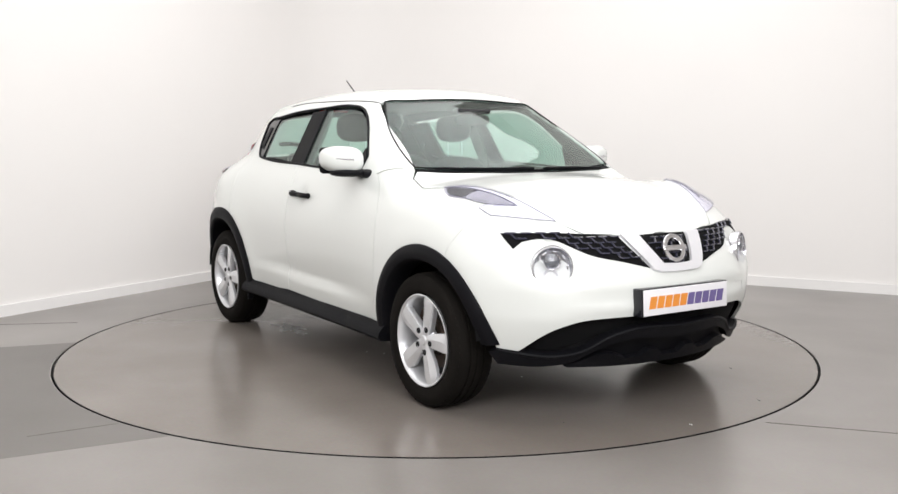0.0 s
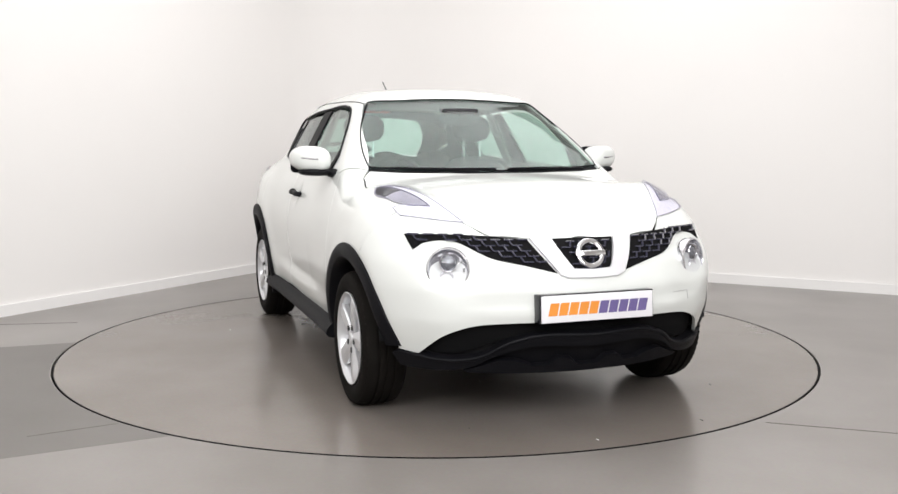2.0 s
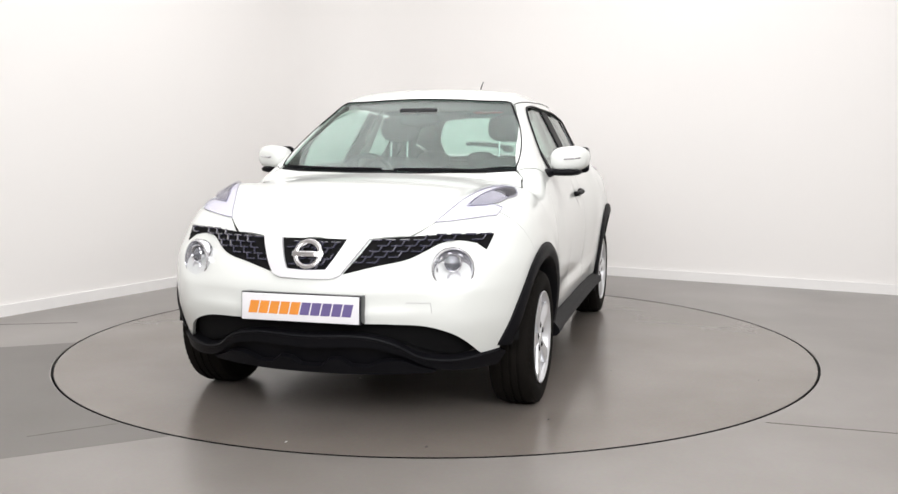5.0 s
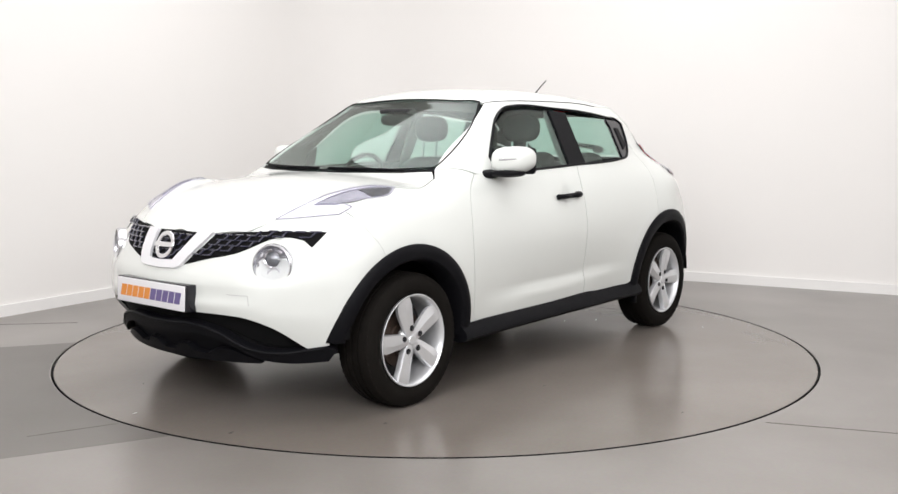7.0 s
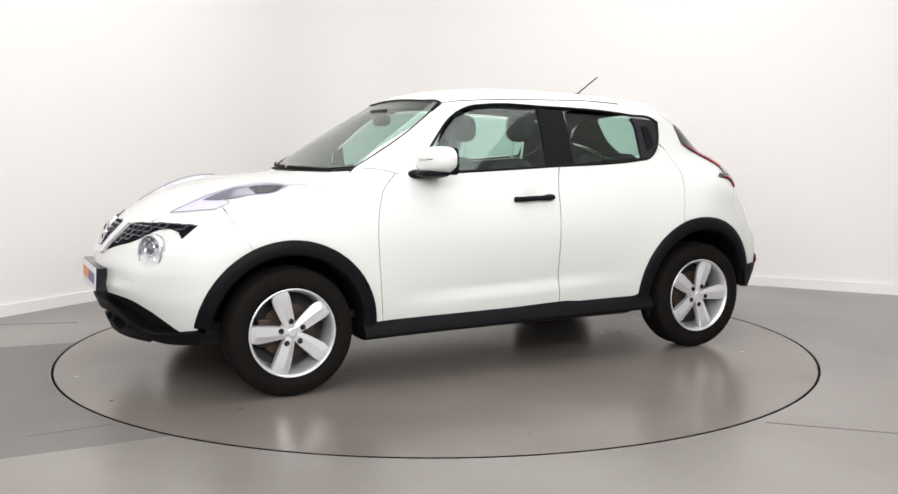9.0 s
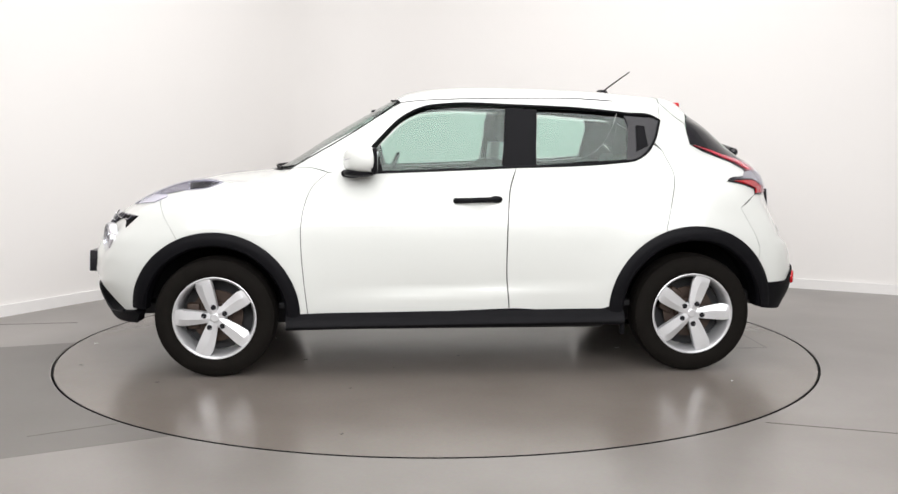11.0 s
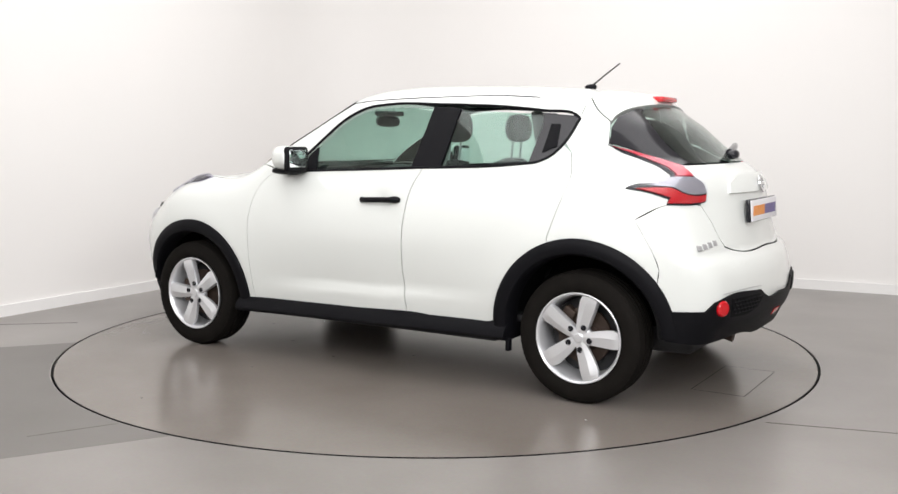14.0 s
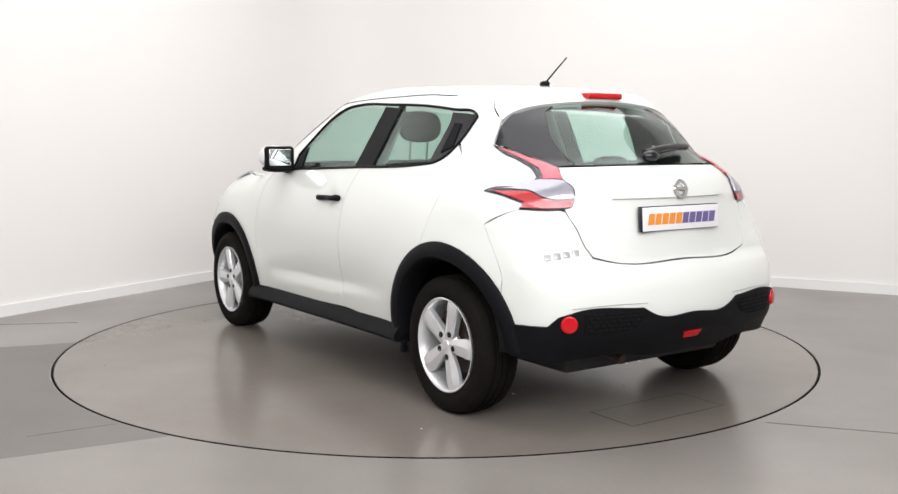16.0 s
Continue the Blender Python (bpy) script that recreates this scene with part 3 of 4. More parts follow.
# glass
panel("windscreen", "ring", [T(1.02, 0.0), T(0.995, 0.25), T(0.915, 0.50), T(0.855, 0.645), S(0.78, 1.135), S(0.466, 1.324), T(0.305, 0.495), T(0.322, 0.40), T(0.336, 0.20), T(0.338, 0.0)], GLASS, car, "green-tinted windscreen", half=True, out=-0.003, depth=0.005, step=0.05)
panel("front_door_glass", "ring", [S(0.459, 1.068), S(0.474, 1.148), S(0.392, 1.228), S(0.251, 1.356), S(0.144, 1.402), S(0.049, 1.414), S(-0.282, 1.412), S(-0.249, 1.096)], GLASS, car, "green-tinted side window", out=-0.006, depth=0.004, step=0.05)
panel("rear_door_glass", "ring", [S(-0.433, 1.104), S(-0.457, 1.398), S(-0.934, 1.366), S(-0.952, 1.324), S(-0.924, 1.136)], GLASS, car, "green-tinted side window", out=-0.006, depth=0.004, step=0.05)
panel("rear_window", "rear", [R(0.0, 1.134), R(0.30, 1.132), R(0.43, 1.130), R(0.43, 1.25), R(0.36, 1.37), R(0.30, 1.395), R(0.165, 1.409), R(0.0, 1.412)], GLASS, car, "green-tinted rear window", half=True, out=-0.003, depth=0.005, step=0.05)
panel("window_surround", "rear", [R(0.43, 1.130), R(0.507, 1.125), S(-1.490, 1.161), S(-1.397, 1.198), S(-1.304, 1.223), S(-1.293, 1.300), R(0.502, 1.356), R(0.347, 1.395), R(0.30, 1.397), R(0.36, 1.37), R(0.43, 1.25)], GLOSSBLACK, car, "glossy black glass border", out=-0.002, depth=0.008)
panel("pillar_trim", "ring", [S(-0.249, 1.094), S(-0.284, 1.416), S(-0.455, 1.404), S(-0.431, 1.102)], PLASTIC, car, "black pillar trim", inner=LINING, out=0.001, depth=0.02, gap=0.001)
panel("quarter_trim", "ring", [S(-0.924, 1.130), S(-0.952, 1.324), S(-0.936, 1.372), S(-1.109, 1.358), S(-1.134, 1.342), S(-1.087, 1.229), S(-1.026, 1.162), S(-0.968, 1.132)], GLOSSBLACK, car, "black quarter trim with hidden rear handle", inner=LINING, out=0.0, depth=0.02, gap=0.001)
panel("hidden_handle", "ring", [S(-0.985, 1.175), S(-0.995, 1.318), S(-1.045, 1.315), S(-1.055, 1.205)], PLASTIC, car, "black recessed rear door handle", out=0.006, depth=0.006)


def bead(bm, pts, radius, mode="ring", closed=False, n=6, out=0.0, step=0.03):
    line = from_plan(mode, flow([to_plan(mode, p) for p in pts], step, closed=closed))
    line = line + normals_at(line) * out
    tube(bm, [tuple(p) for p in line] + ([tuple(line[0])] if closed else []), radius, n)


both_sides("window_seal", lambda bm: bead(bm, [*BELT, *WIN_TOP, BELT[0]], 0.0075, out=0.001), PLASTIC, car, "black rubber window seal")
both_sides("roof_ditch", lambda bm: bead(bm, DITCH[:-1], 0.003, n=5), PLASTIC, car, "black roof ditch strip")
bm = bmesh.new()
bead(bm, [T(1.015, 0.0), T(0.99, 0.25), T(0.91, 0.50), T(0.85, 0.648), S(0.78, 1.142), S(0.466, 1.329), T(0.300, 0.503), T(0.325, 0.40), T(0.339, 0.20), T(0.341, 0.0)], 0.0042)
bead(bm, [T(1.015, 0.0), T(0.99, 0.25), T(0.91, 0.50), T(0.85, 0.648), S(0.78, 1.142), S(0.466, 1.329), T(0.300, 0.503), T(0.325, 0.40), T(0.339, 0.20), T(0.341, 0.0)], 0.0042)
half_verts = bm.verts[:][len(bm.verts) // 2:]
bmesh.ops.transform(bm, verts=half_verts, matrix=Matrix.Diagonal((1, -1, 1, 1)))
bmesh.ops.recalc_face_normals(bm, faces=bm.faces[:])
part("windscreen_seal", bm, PLASTIC, car, "black windscreen seal")
panel("cowl", "ring", [T(1.05, 0.0), T(1.022, 0.25), T(0.945, 0.51), T(0.88, 0.652), T(0.855, 0.648), T(0.905, 0.51), T(0.985, 0.25), T(1.01, 0.0)], PLASTIC, car, "black cowl below the windscreen", half=True, out=-0.006, depth=0.02)

# black cladding
def arch_band(bm, cx, cz, r_in, r_out, a0, a1):
    rows = []
    n = 44
    for i in range(n + 1):
        a = radians(a0 + (a1 - a0) * i / n)
        ring = []
        for r, o in ((r_in - 0.004, -0.09), (r_in, 0.004), (r_in + 0.010, 0.017), (r_in + 0.035, 0.022), (r_out - 0.012, 0.017), (r_out, 0.008), (r_out + 0.001, -0.012)):
            x, z = cx + r * math.cos(a), cz + r * math.sin(a)
            p = on_side(cx + max(r, r_in) * math.cos(a), max(z, 0.26))
            ring.append(bm.verts.new((x, p[1] + o, z)))
        rows.append(ring)
    for a, b in zip(rows, rows[1:]):
        for k in range(len(a) - 1):
            bm.faces.new((a[k], a[k + 1], b[k + 1], b[k]))
    bmesh.ops.recalc_face_normals(bm, faces=bm.faces[:])


both_sides("front_arch_cladding", lambda bm: arch_band(bm, *ARCH_F, 0.368, 0.444, 5, 186), PLASTIC, car, "black textured wheel arch cladding")
both_sides("rear_arch_cladding", lambda bm: arch_band(bm, *ARCH_R, 0.374, 0.452, -6, 179), PLASTIC, car, "black textured wheel arch cladding")


def well(bm, cx, cz):
    n, rows = 28, []
    for i in range(n + 1):
        a = radians(8 + 170 * i / n)
        rows.append([bm.verts.new((cx + r * math.cos(a), y, cz + r * math.sin(a))) for r, y in ((0.384, 0.83), (0.392, 0.80), (0.395, 0.52), (0.02, 0.50))])
    for a, b in zip(rows, rows[1:]):
        for k in range(3):
            bm.faces.new((a[k], a[k + 1], b[k + 1], b[k]))


both_sides("wheel_well", lambda bm: well(bm, *ARCH_F), GAP, car, "black wheel arch liner")
both_sides("wheel_well", lambda bm: well(bm, *ARCH_R), GAP, car, "black wheel arch liner")


def sill(bm):
    prof = ((0.66, 0.244), (0.835, 0.242), (0.866, 0.248), (0.880, 0.264), (0.876, 0.286), (0.860, 0.306), (0.836, 0.328), (0.80, 0.332), (0.66, 0.31))
    rows = []
    for i in range(25):
        x = 0.895 - 1.785 * i / 24
        lift = 0.018 * i / 24
        flare = 0.012 * (abs(i - 12) / 12) ** 4
        rows.append([bm.verts.new((x, y + flare, z + lift)) for y, z in prof])
    for a, b in zip(rows, rows[1:]):
        for k in range(len(prof)):
            j = (k + 1) % len(prof)
            bm.faces.new((a[k], a[j], b[j], b[k]))
    bm.faces.new(rows[0])
    bm.faces.new(rows[-1][::-1])
    bmesh.ops.recalc_face_normals(bm, faces=bm.faces[:])


both_sides("sill_cladding", sill, PLASTIC, car, "black textured sill cladding")
panel("lower_grille", "front", [F(0.0, 0.490), F(0.262, 0.487), F(0.380, 0.485), F(0.505, 0.474), F(0.595, 0.440), F(0.685, 0.340), F(0.62, 0.325), F(0.52, 0.340), F(0.38, 0.395), F(0.30, 0.41), F(0.0, 0.415)], GAP, car, "dark recessed lower air intake", half=True, out=-0.034, depth=0.02, gap=-0.004)
SKID_TOP = [F(0.0, 0.424), F(0.29, 0.421), F(0.36, 0.400), F(0.46, 0.338), F(0.56, 0.318), F(0.640, 0.322), F(0.692, 0.332)]
panel("front_skid", "front", [*SKID_TOP, S(1.70, 0.343), S(1.66, 0.33), S(1.68, 0.278), F(0.60, 0.274), F(0.50, 0.290), F(0.40, 0.345), F(0.33, 0.372), F(0.0, 0.376)], PLASTIC, car, "black textured lower bumper", half=True, out=0.016, depth=0.05, gap=0)
panel("front_apron", "front", [F(0.0, 0.39), F(0.34, 0.386), F(0.42, 0.35), F(0.52, 0.292), F(0.58, 0.280), F(0.56, 0.262), F(0.30, 0.258), F(0.0, 0.256)], PLASTIC, car, "black recessed bumper apron", half=True, out=-0.022, depth=0.02, gap=0)
SCALLOP = [F(0.0, 0.285), F(0.05, 0.288), F(0.085, 0.318), F(0.14, 0.322), F(0.18, 0.292), F(0.25, 0.288), F(0.31, 0.312), F(0.38, 0.318), F(0.46, 0.290), F(0.52, 0.272), F(0.50, 0.262), F(0.30, 0.257), F(0.0, 0.256)]
panel("scalloped_lip", "front", SCALLOP, PLASTIC, car, "black scalloped lower lip", half=True, out=0.008, depth=0.028, step=0.02, gap=0)
both_sides("bumper_lip", lambda bm: bead(bm, SKID_TOP, 0.010, "front", out=0.010, n=8), PLASTIC, car, "black rounded bumper lip")
panel("rear_skid", "rear", [R(0.0, 0.492), R(0.211, 0.492), R(0.265, 0.514), R(0.298, 0.533), R(0.615, 0.534), R(0.683, 0.513), R(0.715, 0.473), S(-1.690, 0.472), S(-1.655, 0.455), S(-1.662, 0.335), R(0.72, 0.322), R(0.33, 0.330), R(0.25, 0.315), R(0.0, 0.315)], PLASTIC, car, "black textured rear lower bumper", half=True, out=0.010, depth=0.03, gap=0)
panel("rear_vent", "rear", [R(0.585, 0.522), R(0.325, 0.520), R(0.285, 0.500), R(0.330, 0.455), R(0.420, 0.435), R(0.580, 0.437)], GAP, car, "black honeycomb insert", out=0.013, depth=0.004)


def lattice(mode, rows, out, bar):
    """Short raised bars in offset rows, as in a honeycomb mesh."""
    bm = bmesh.new()
    ends = np.array([p for row in rows for p in row])
    start = np.stack([np.full(len(ends), FRONT_X if mode == "front" else REAR_X), ends[:, 0], ends[:, 1]], -1)
    spots = cast(start, (1.0 if mode == "front" else -1.0, 0.0, 0.0))
    ways = normals_at(spots)
    for k in range(len(rows)):
        a, b, na, nb = spots[2 * k], spots[2 * k + 1], ways[2 * k], ways[2 * k + 1]
        tube(bm, [a + na * out, (a + b) / 2 + (na + nb) * out / 2, b + nb * out], bar, 5)
    return bm


def in_poly(poly, y, z):
    hit = False
    for (a, b), (c, d) in zip(poly, poly[1:] + poly[:1]):
        if (b > z) != (d > z) and y < a + (z - b) * (c - a) / (d - b):
            hit = not hit
    return hit


def comb(poly, dy, dz, slant):
    rows = []
    ys, zs = [p[0] for p in poly], [p[1] for p in poly]
    for k in range(int((max(zs) - min(zs)) / dz) + 2):
        for i in range(int((max(ys) - min(ys)) / dy) + 2):
            y, z = min(ys) + dy * (i + 0.5 * (k % 2)), min(zs) + dz * k
            a, b, c = (y - dy * 0.36, z), (y + dy * 0.36, z), (y + dy * 0.52, z + dz * 0.95)
            if all(in_poly(poly, *p) for p in (a, b)):
                rows.append((a, b))
                if in_poly(poly, *c):
                    rows.append((b, c))
    return rows


VENT = [(0.585, 0.522), (0.325, 0.520), (0.290, 0.500), (0.330, 0.455), (0.420, 0.437), (0.580, 0.439)]
for s in (1, -1):
    bm = lattice("rear", comb(VENT, 0.03, 0.017, 0), 0.014, 0.0028)
    if s < 0:
        bmesh.ops.transform(bm, verts=bm.verts[:], matrix=Matrix.Diagonal((1, -1, 1, 1)))
        bmesh.ops.reverse_faces(bm, faces=bm.faces[:])
    tagged(part("vent_mesh", bm, PLASTIC, car, "black plastic mesh"), kind="stuff")

# grille with chrome V
GR = [(0.724, 0.838), (0.560, 0.838), (0.415, 0.832), (0.250, 0.818), (0.160, 0.684), (0.280, 0.714), (0.431, 0.751), (0.472, 0.773), (0.534, 0.807), (0.601, 0.815), (0.666, 0.804), (0.708, 0.776)]
panel("grille", "front", [F(*p) for p in GR], GAP, car, "black honeycomb grille", out=0.003, depth=0.008, gap=0, corner=22)
for s in (1, -1):
    bm = lattice("front", comb(GR, 0.056, 0.0215, 0), 0.009, 0.0048)
    if s < 0:
        bmesh.ops.transform(bm, verts=bm.verts[:], matrix=Matrix.Diagonal((1, -1, 1, 1)))
        bmesh.ops.reverse_faces(bm, faces=bm.faces[:])
    part("grille_mesh", bm, GRILLE, car, "glossy black mesh bars")
CG = [(-0.150, 0.818), (0.150, 0.818), (0.088, 0.694), (-0.088, 0.694)]
panel("centre_grille", "front", [F(0.0, 0.820), F(0.150, 0.818), F(0.088, 0.694), F(0.0, 0.692)], GAP, car, "black centre grille", half=True, out=0.003, depth=0.008, gap=0)
part("centre_mesh", lattice("front", comb(CG, 0.056, 0.0215, 0), 0.009, 0.0048), GRILLE, car, "glossy black mesh bars")
panel("grille_v", "front", [F(0.0, 0.693), F(0.085, 0.697), F(0.112, 0.74), F(0.148, 0.818), F(0.243, 0.818), F(0.150, 0.672), F(0.116, 0.660), F(0.0, 0.657)], VTRIM, car, "satin chrome V-shaped grille trim", half=True, out=0.016, depth=0.02, step=0.02, corner=12)


def emblem(place, way, r, parent):
    """A plain ring with a bar across it."""
    m = look(place, Vector(place) + Vector(way)) @ Matrix.Rotation(radians(-90), 4, "X")
    bm = bmesh.new()
    prof = [(r + 0.011 * math.cos(a), 0.006 * math.sin(a)) for a in [2 * math.pi * k / 10 for k in range(10)]]
    revolve(bm, prof, 36, None, close=True)
    box(bm, -r * 1.28, r * 1.28, -0.008, 0.008, -r * 0.22, r * 0.22, 0.004)
    bmesh.ops.transform(bm, verts=bm.verts[:], matrix=m)
    bmesh.ops.recalc_face_normals(bm, faces=bm.faces[:])
    part("emblem", bm, CHROME, parent, "chrome ring emblem with a crossbar")


pf = on_front(0.0, 0.762)
emblem(tuple(pf + np.array((0.033, 0.0, 0))), (-1, 0, -0.35), 0.055, car)
pr = on_rear(0.0, 1.024)
emblem(tuple(pr + np.array((-0.024, -0.006, 0))), (1, 0, -0.25), 0.034, tailgate)


# number plates with printed bars
def number_plate(name, x, y, z, turn, tilt, deep, hang, size=1.0):
    m = pose(x, y, z, 0, 0, turn) @ pose(0, 0, 0, 0, tilt, 0) @ Matrix.Diagonal((1, size, size, 1))
    holder = bmesh.new()
    box(holder, -deep, 0.0, -0.268, 0.268, -0.058, 0.062, 0.004, m)
    base = part(name, holder, GLOSSBLACK, hang, "black plate holder")
    bm = bmesh.new()
    box(bm, 0.001, 0.006, -0.262, 0.262, -0.055, 0.057, 0.002, m)
    face = part("plate_face", bm, PLATE, base, "white dealer plate with orange and purple bars")
    for k in range(10):
        wide, start = 0.040, -0.232 + 0.0465 * k
        bm = bmesh.new()
        slant = 0.012
        low, high = -0.026, 0.026
        vs = [bm.verts.new(m @ Vector((0.0075, a, b))) for a, b in ((start, low), (start + wide, low), (start + wide + slant, high), (start + slant, high))]
        back = [bm.verts.new(m @ Vector((0.0045, a, b))) for a, b in ((start, low), (start + wide, low), (start + wide + slant, high), (start + slant, high))]
        bm.faces.new(vs)
        for i in range(4):
            bm.faces.new((vs[i], back[i], back[(i + 1) % 4], vs[(i + 1) % 4]))
        part("printed_bar", bm, ORANGE if k < 5 else PURPLE, base, "orange printed bar" if k < 5 else "purple printed bar", smooth=False)


number_plate("front_plate", on_front(0, 0.545)[0] + 0.024, -0.004, 0.545, 0, -3, 0.055, car)
number_plate("rear_plate", on_rear(0, 0.90)[0] - 0.012, 0.004, 0.897, 180, -4, 0.02, tailgate, 0.92)


# ---- wheels ----
def tyre_mesh():
    prof = [(0.212, -0.185), (0.225, -0.196), (0.262, -0.204), (0.293, -0.199), (0.307, -0.186), (0.3135, -0.165)]
    for g in (-0.135, -0.098, -0.062):
        prof += [(0.3145, g - 0.006), (0.307, g - 0.0045), (0.307, g + 0.0045), (0.3145, g + 0.006)]
    prof += [(0.3135, -0.036), (0.307, -0.016), (0.293, -0.004), (0.262, 0.003), (0.240, 0.0), (0.225, -0.006), (0.214, -0.016)]
    bm = bmesh.new()
    revolve(bm, prof, 72)
    # shoulder blocks
    for k in range(60):
        a = 2 * math.pi * k / 60
        for y in (-0.024, -0.178):
            box(bm, -0.0045, 0.0045, y - 0.014, y + 0.014, 0.2975, 0.3050, 0, Matrix.Rotation(a, 4, "Y"))
    return bm


def rim_mesh():
    bm = bmesh.new()
    revolve(bm, [(0.209, -0.014), (0.2155, -0.008), (0.217, -0.003), (0.213, -0.001), (0.207, -0.006), (0.200, -0.020), (0.192, -0.060), (0.188, -0.15), (0.195, -0.185), (0.207, -0.185), (0.20, -0.15), (0.204, -0.06)], 64, close=True)
    return bm


def spoke_mesh():
    """One broad twisted spoke: a flat blade, a bevelled flank and a notch at the rim."""
    bm = bmesh.new()
    stations = [(0.008, -0.020, 0.020, -0.016, -0.018), (0.040, -0.028, 0.026, -0.014, -0.019), (0.070, -0.034, 0.033, -0.012, -0.021), (0.110, -0.038, 0.039, -0.009, -0.023),
                (0.150, -0.042, 0.044, -0.006, -0.022), (0.172, -0.044, 0.045, -0.005, -0.019), (0.190, -0.043, 0.040, -0.006, -0.015), (0.206, -0.042, 0.036, -0.008, -0.012)]
    rows = []
    for r, lo, hi, h0, h1 in stations:
        crest = lo + (hi - lo) * (0.62 - 1.0 * max(r - 0.12, 0))
        rows.append([bm.verts.new(p) for p in ((lo, h0 - 0.012, r), (lo + 0.003, h0 - 0.003, r), (crest, h0, r), (hi, h1, r), (hi, h1 - 0.016, r), (lo, h0 - 0.035, r))])
    for a, b in zip(rows, rows[1:]):
        for k in range(6):
            j = (k + 1) % 6
            bm.faces.new((a[k], a[j], b[j], b[k]))
    bm.faces.new(rows[0])
    bm.faces.new(rows[-1])
    bmesh.ops.recalc_face_normals(bm, faces=bm.faces[:])
    return bm


def wheel_parts(parent_car):
    wheel = new("wheel")
    wheel.parent = parent_car
    part("tyre", tyre_mesh(), RUBBER, wheel, "worn black tyre", angle=0.5)
    part("rim", rim_mesh(), ALLOY, wheel, "silver alloy rim", angle=0.5)
    first = None
    for k in range(5):
        turn = Matrix.Rotation(radians(17 + 72 * k), 4, "Y")
        if first is None:
            sp = part("spoke", spoke_mesh(), ALLOY, wheel, angle=0.3)
            first = sp.data
        else:
            sp = new("spoke", first)
            sp.parent = wheel
        sp.matrix_basis = turn
    bm = bmesh.new()
    revolve(bm, [(0.0005, -0.010), (0.018, -0.010), (0.022, -0.012), (0.024, -0.016), (0.032, -0.020), (0.050, -0.034), (0.058, -0.045), (0.058, -0.060), (0.0005, -0.060)], 40)
    part("hub", bm, ALLOY, wheel, "silver hub with a centre cap", angle=0.4)
    nut = None
    for k in range(5):
        a = radians(17 - 11 + 72 * k)
        if nut is None:
            bm = bmesh.new()
            revolve(bm, [(0.0005, -0.0130), (0.0070, -0.0130), (0.0080, -0.0165), (0.0115, -0.0165), (0.0118, -0.0148), (0.0140, -0.0148), (0.0142, -0.034), (0.0005, -0.034)], 16)
            nb = part("wheel_nut", bm, GLOSSBLACK, wheel, "dark wheel nut", angle=0.4)
            nut = nb.data
        else:
            nb = new("wheel_nut", nut)
            nb.parent = wheel
        nb.matrix_basis = Matrix.Translation((0.057 * math.sin(a), 0.003, 0.057 * math.cos(a)))
    bm = bmesh.new()
    revolve(bm, [(0.0005, -0.075), (0.075, -0.075), (0.080, -0.085), (0.135, -0.085), (0.135, -0.105), (0.0005, -0.105)], 48)
    part("brake_disc", bm, STEEL, wheel, "rust-tinged brake disc", angle=0.4)
    bm = bmesh.new()
    box(bm, 0.085, 0.155, -0.125, -0.068, -0.07, 0.07, 0.012)
    part("brake_caliper", bm, STEEL, wheel, "dull brake caliper", angle=0.4)
    bm = bmesh.new()
    revolve(bm, [(0.0005, -0.13), (0.186, -0.13), (0.186, -0.15), (0.0005, -0.15)], 32)
    part("inner_barrel", bm, LINING, wheel, "dark back of the wheel")
    return wheel


wheel = wheel_parts(car)
HUB_Z = 0.3145
wheel.matrix_basis = pose(1.262, 0.872, HUB_Z)
for x, y, turn in ((-1.265, 0.856, -33), (1.262, -0.872, -31), (-1.265, -0.856, -31)):
    m = pose(x, y, HUB_Z) @ (Matrix.Rotation(math.pi, 4, "Z") if y < 0 else Matrix()) @ Matrix.Rotation(radians(turn), 4, "Y")
    copy_thing(wheel, m)

# ---- underbody ----
bm = bmesh.new()
box(bm, -1.70, 1.62, -0.50, 0.50, 0.215, 0.34, 0.03)
box(bm, -0.80, 0.80, -0.80, 0.80, 0.235, 0.33, 0.02)
box(bm, 1.60, 1.82, -0.42, 0.42, 0.26, 0.34, 0.03)
box(bm, -1.78, -1.6, -0.60, 0.60, 0.33, 0.40, 0.02)
part("underbody", bm, LINING, car, "dark underbody")
for x in (1.265, -1.265):
    bm = bmesh.new()
    tube(bm, [(x, -0.74, 0.315), (x, 0.0, 0.29), (x, 0.74, 0.315)], 0.035, 10)
    part("axle", bm, STEEL, car, "rusty axle beam")
bm = bmesh.new()
tube(bm, [(-1.2, 0.30, 0.27), (-1.5, 0.32, 0.28), (-1.72, 0.30, 0.30), (-1.80, 0.30, 0.295), (-1.84, 0.30, 0.285)], 0.022, 12)
part("exhaust_pipe", bm, STEEL, car, "rusty exhaust pipe")
bm = bmesh.new()
box(bm, -1.68, -1.40, -0.30, 0.12, 0.24, 0.34, 0.04)
part("silencer", bm, STEEL, car, "dull exhaust silencer")
both_sides("jacking_flap", lambda bm: box(bm, -0.900, -0.878, 0.815, 0.85, 0.208, 0.27, 0.006), PLASTIC, car, "black rubber flap")

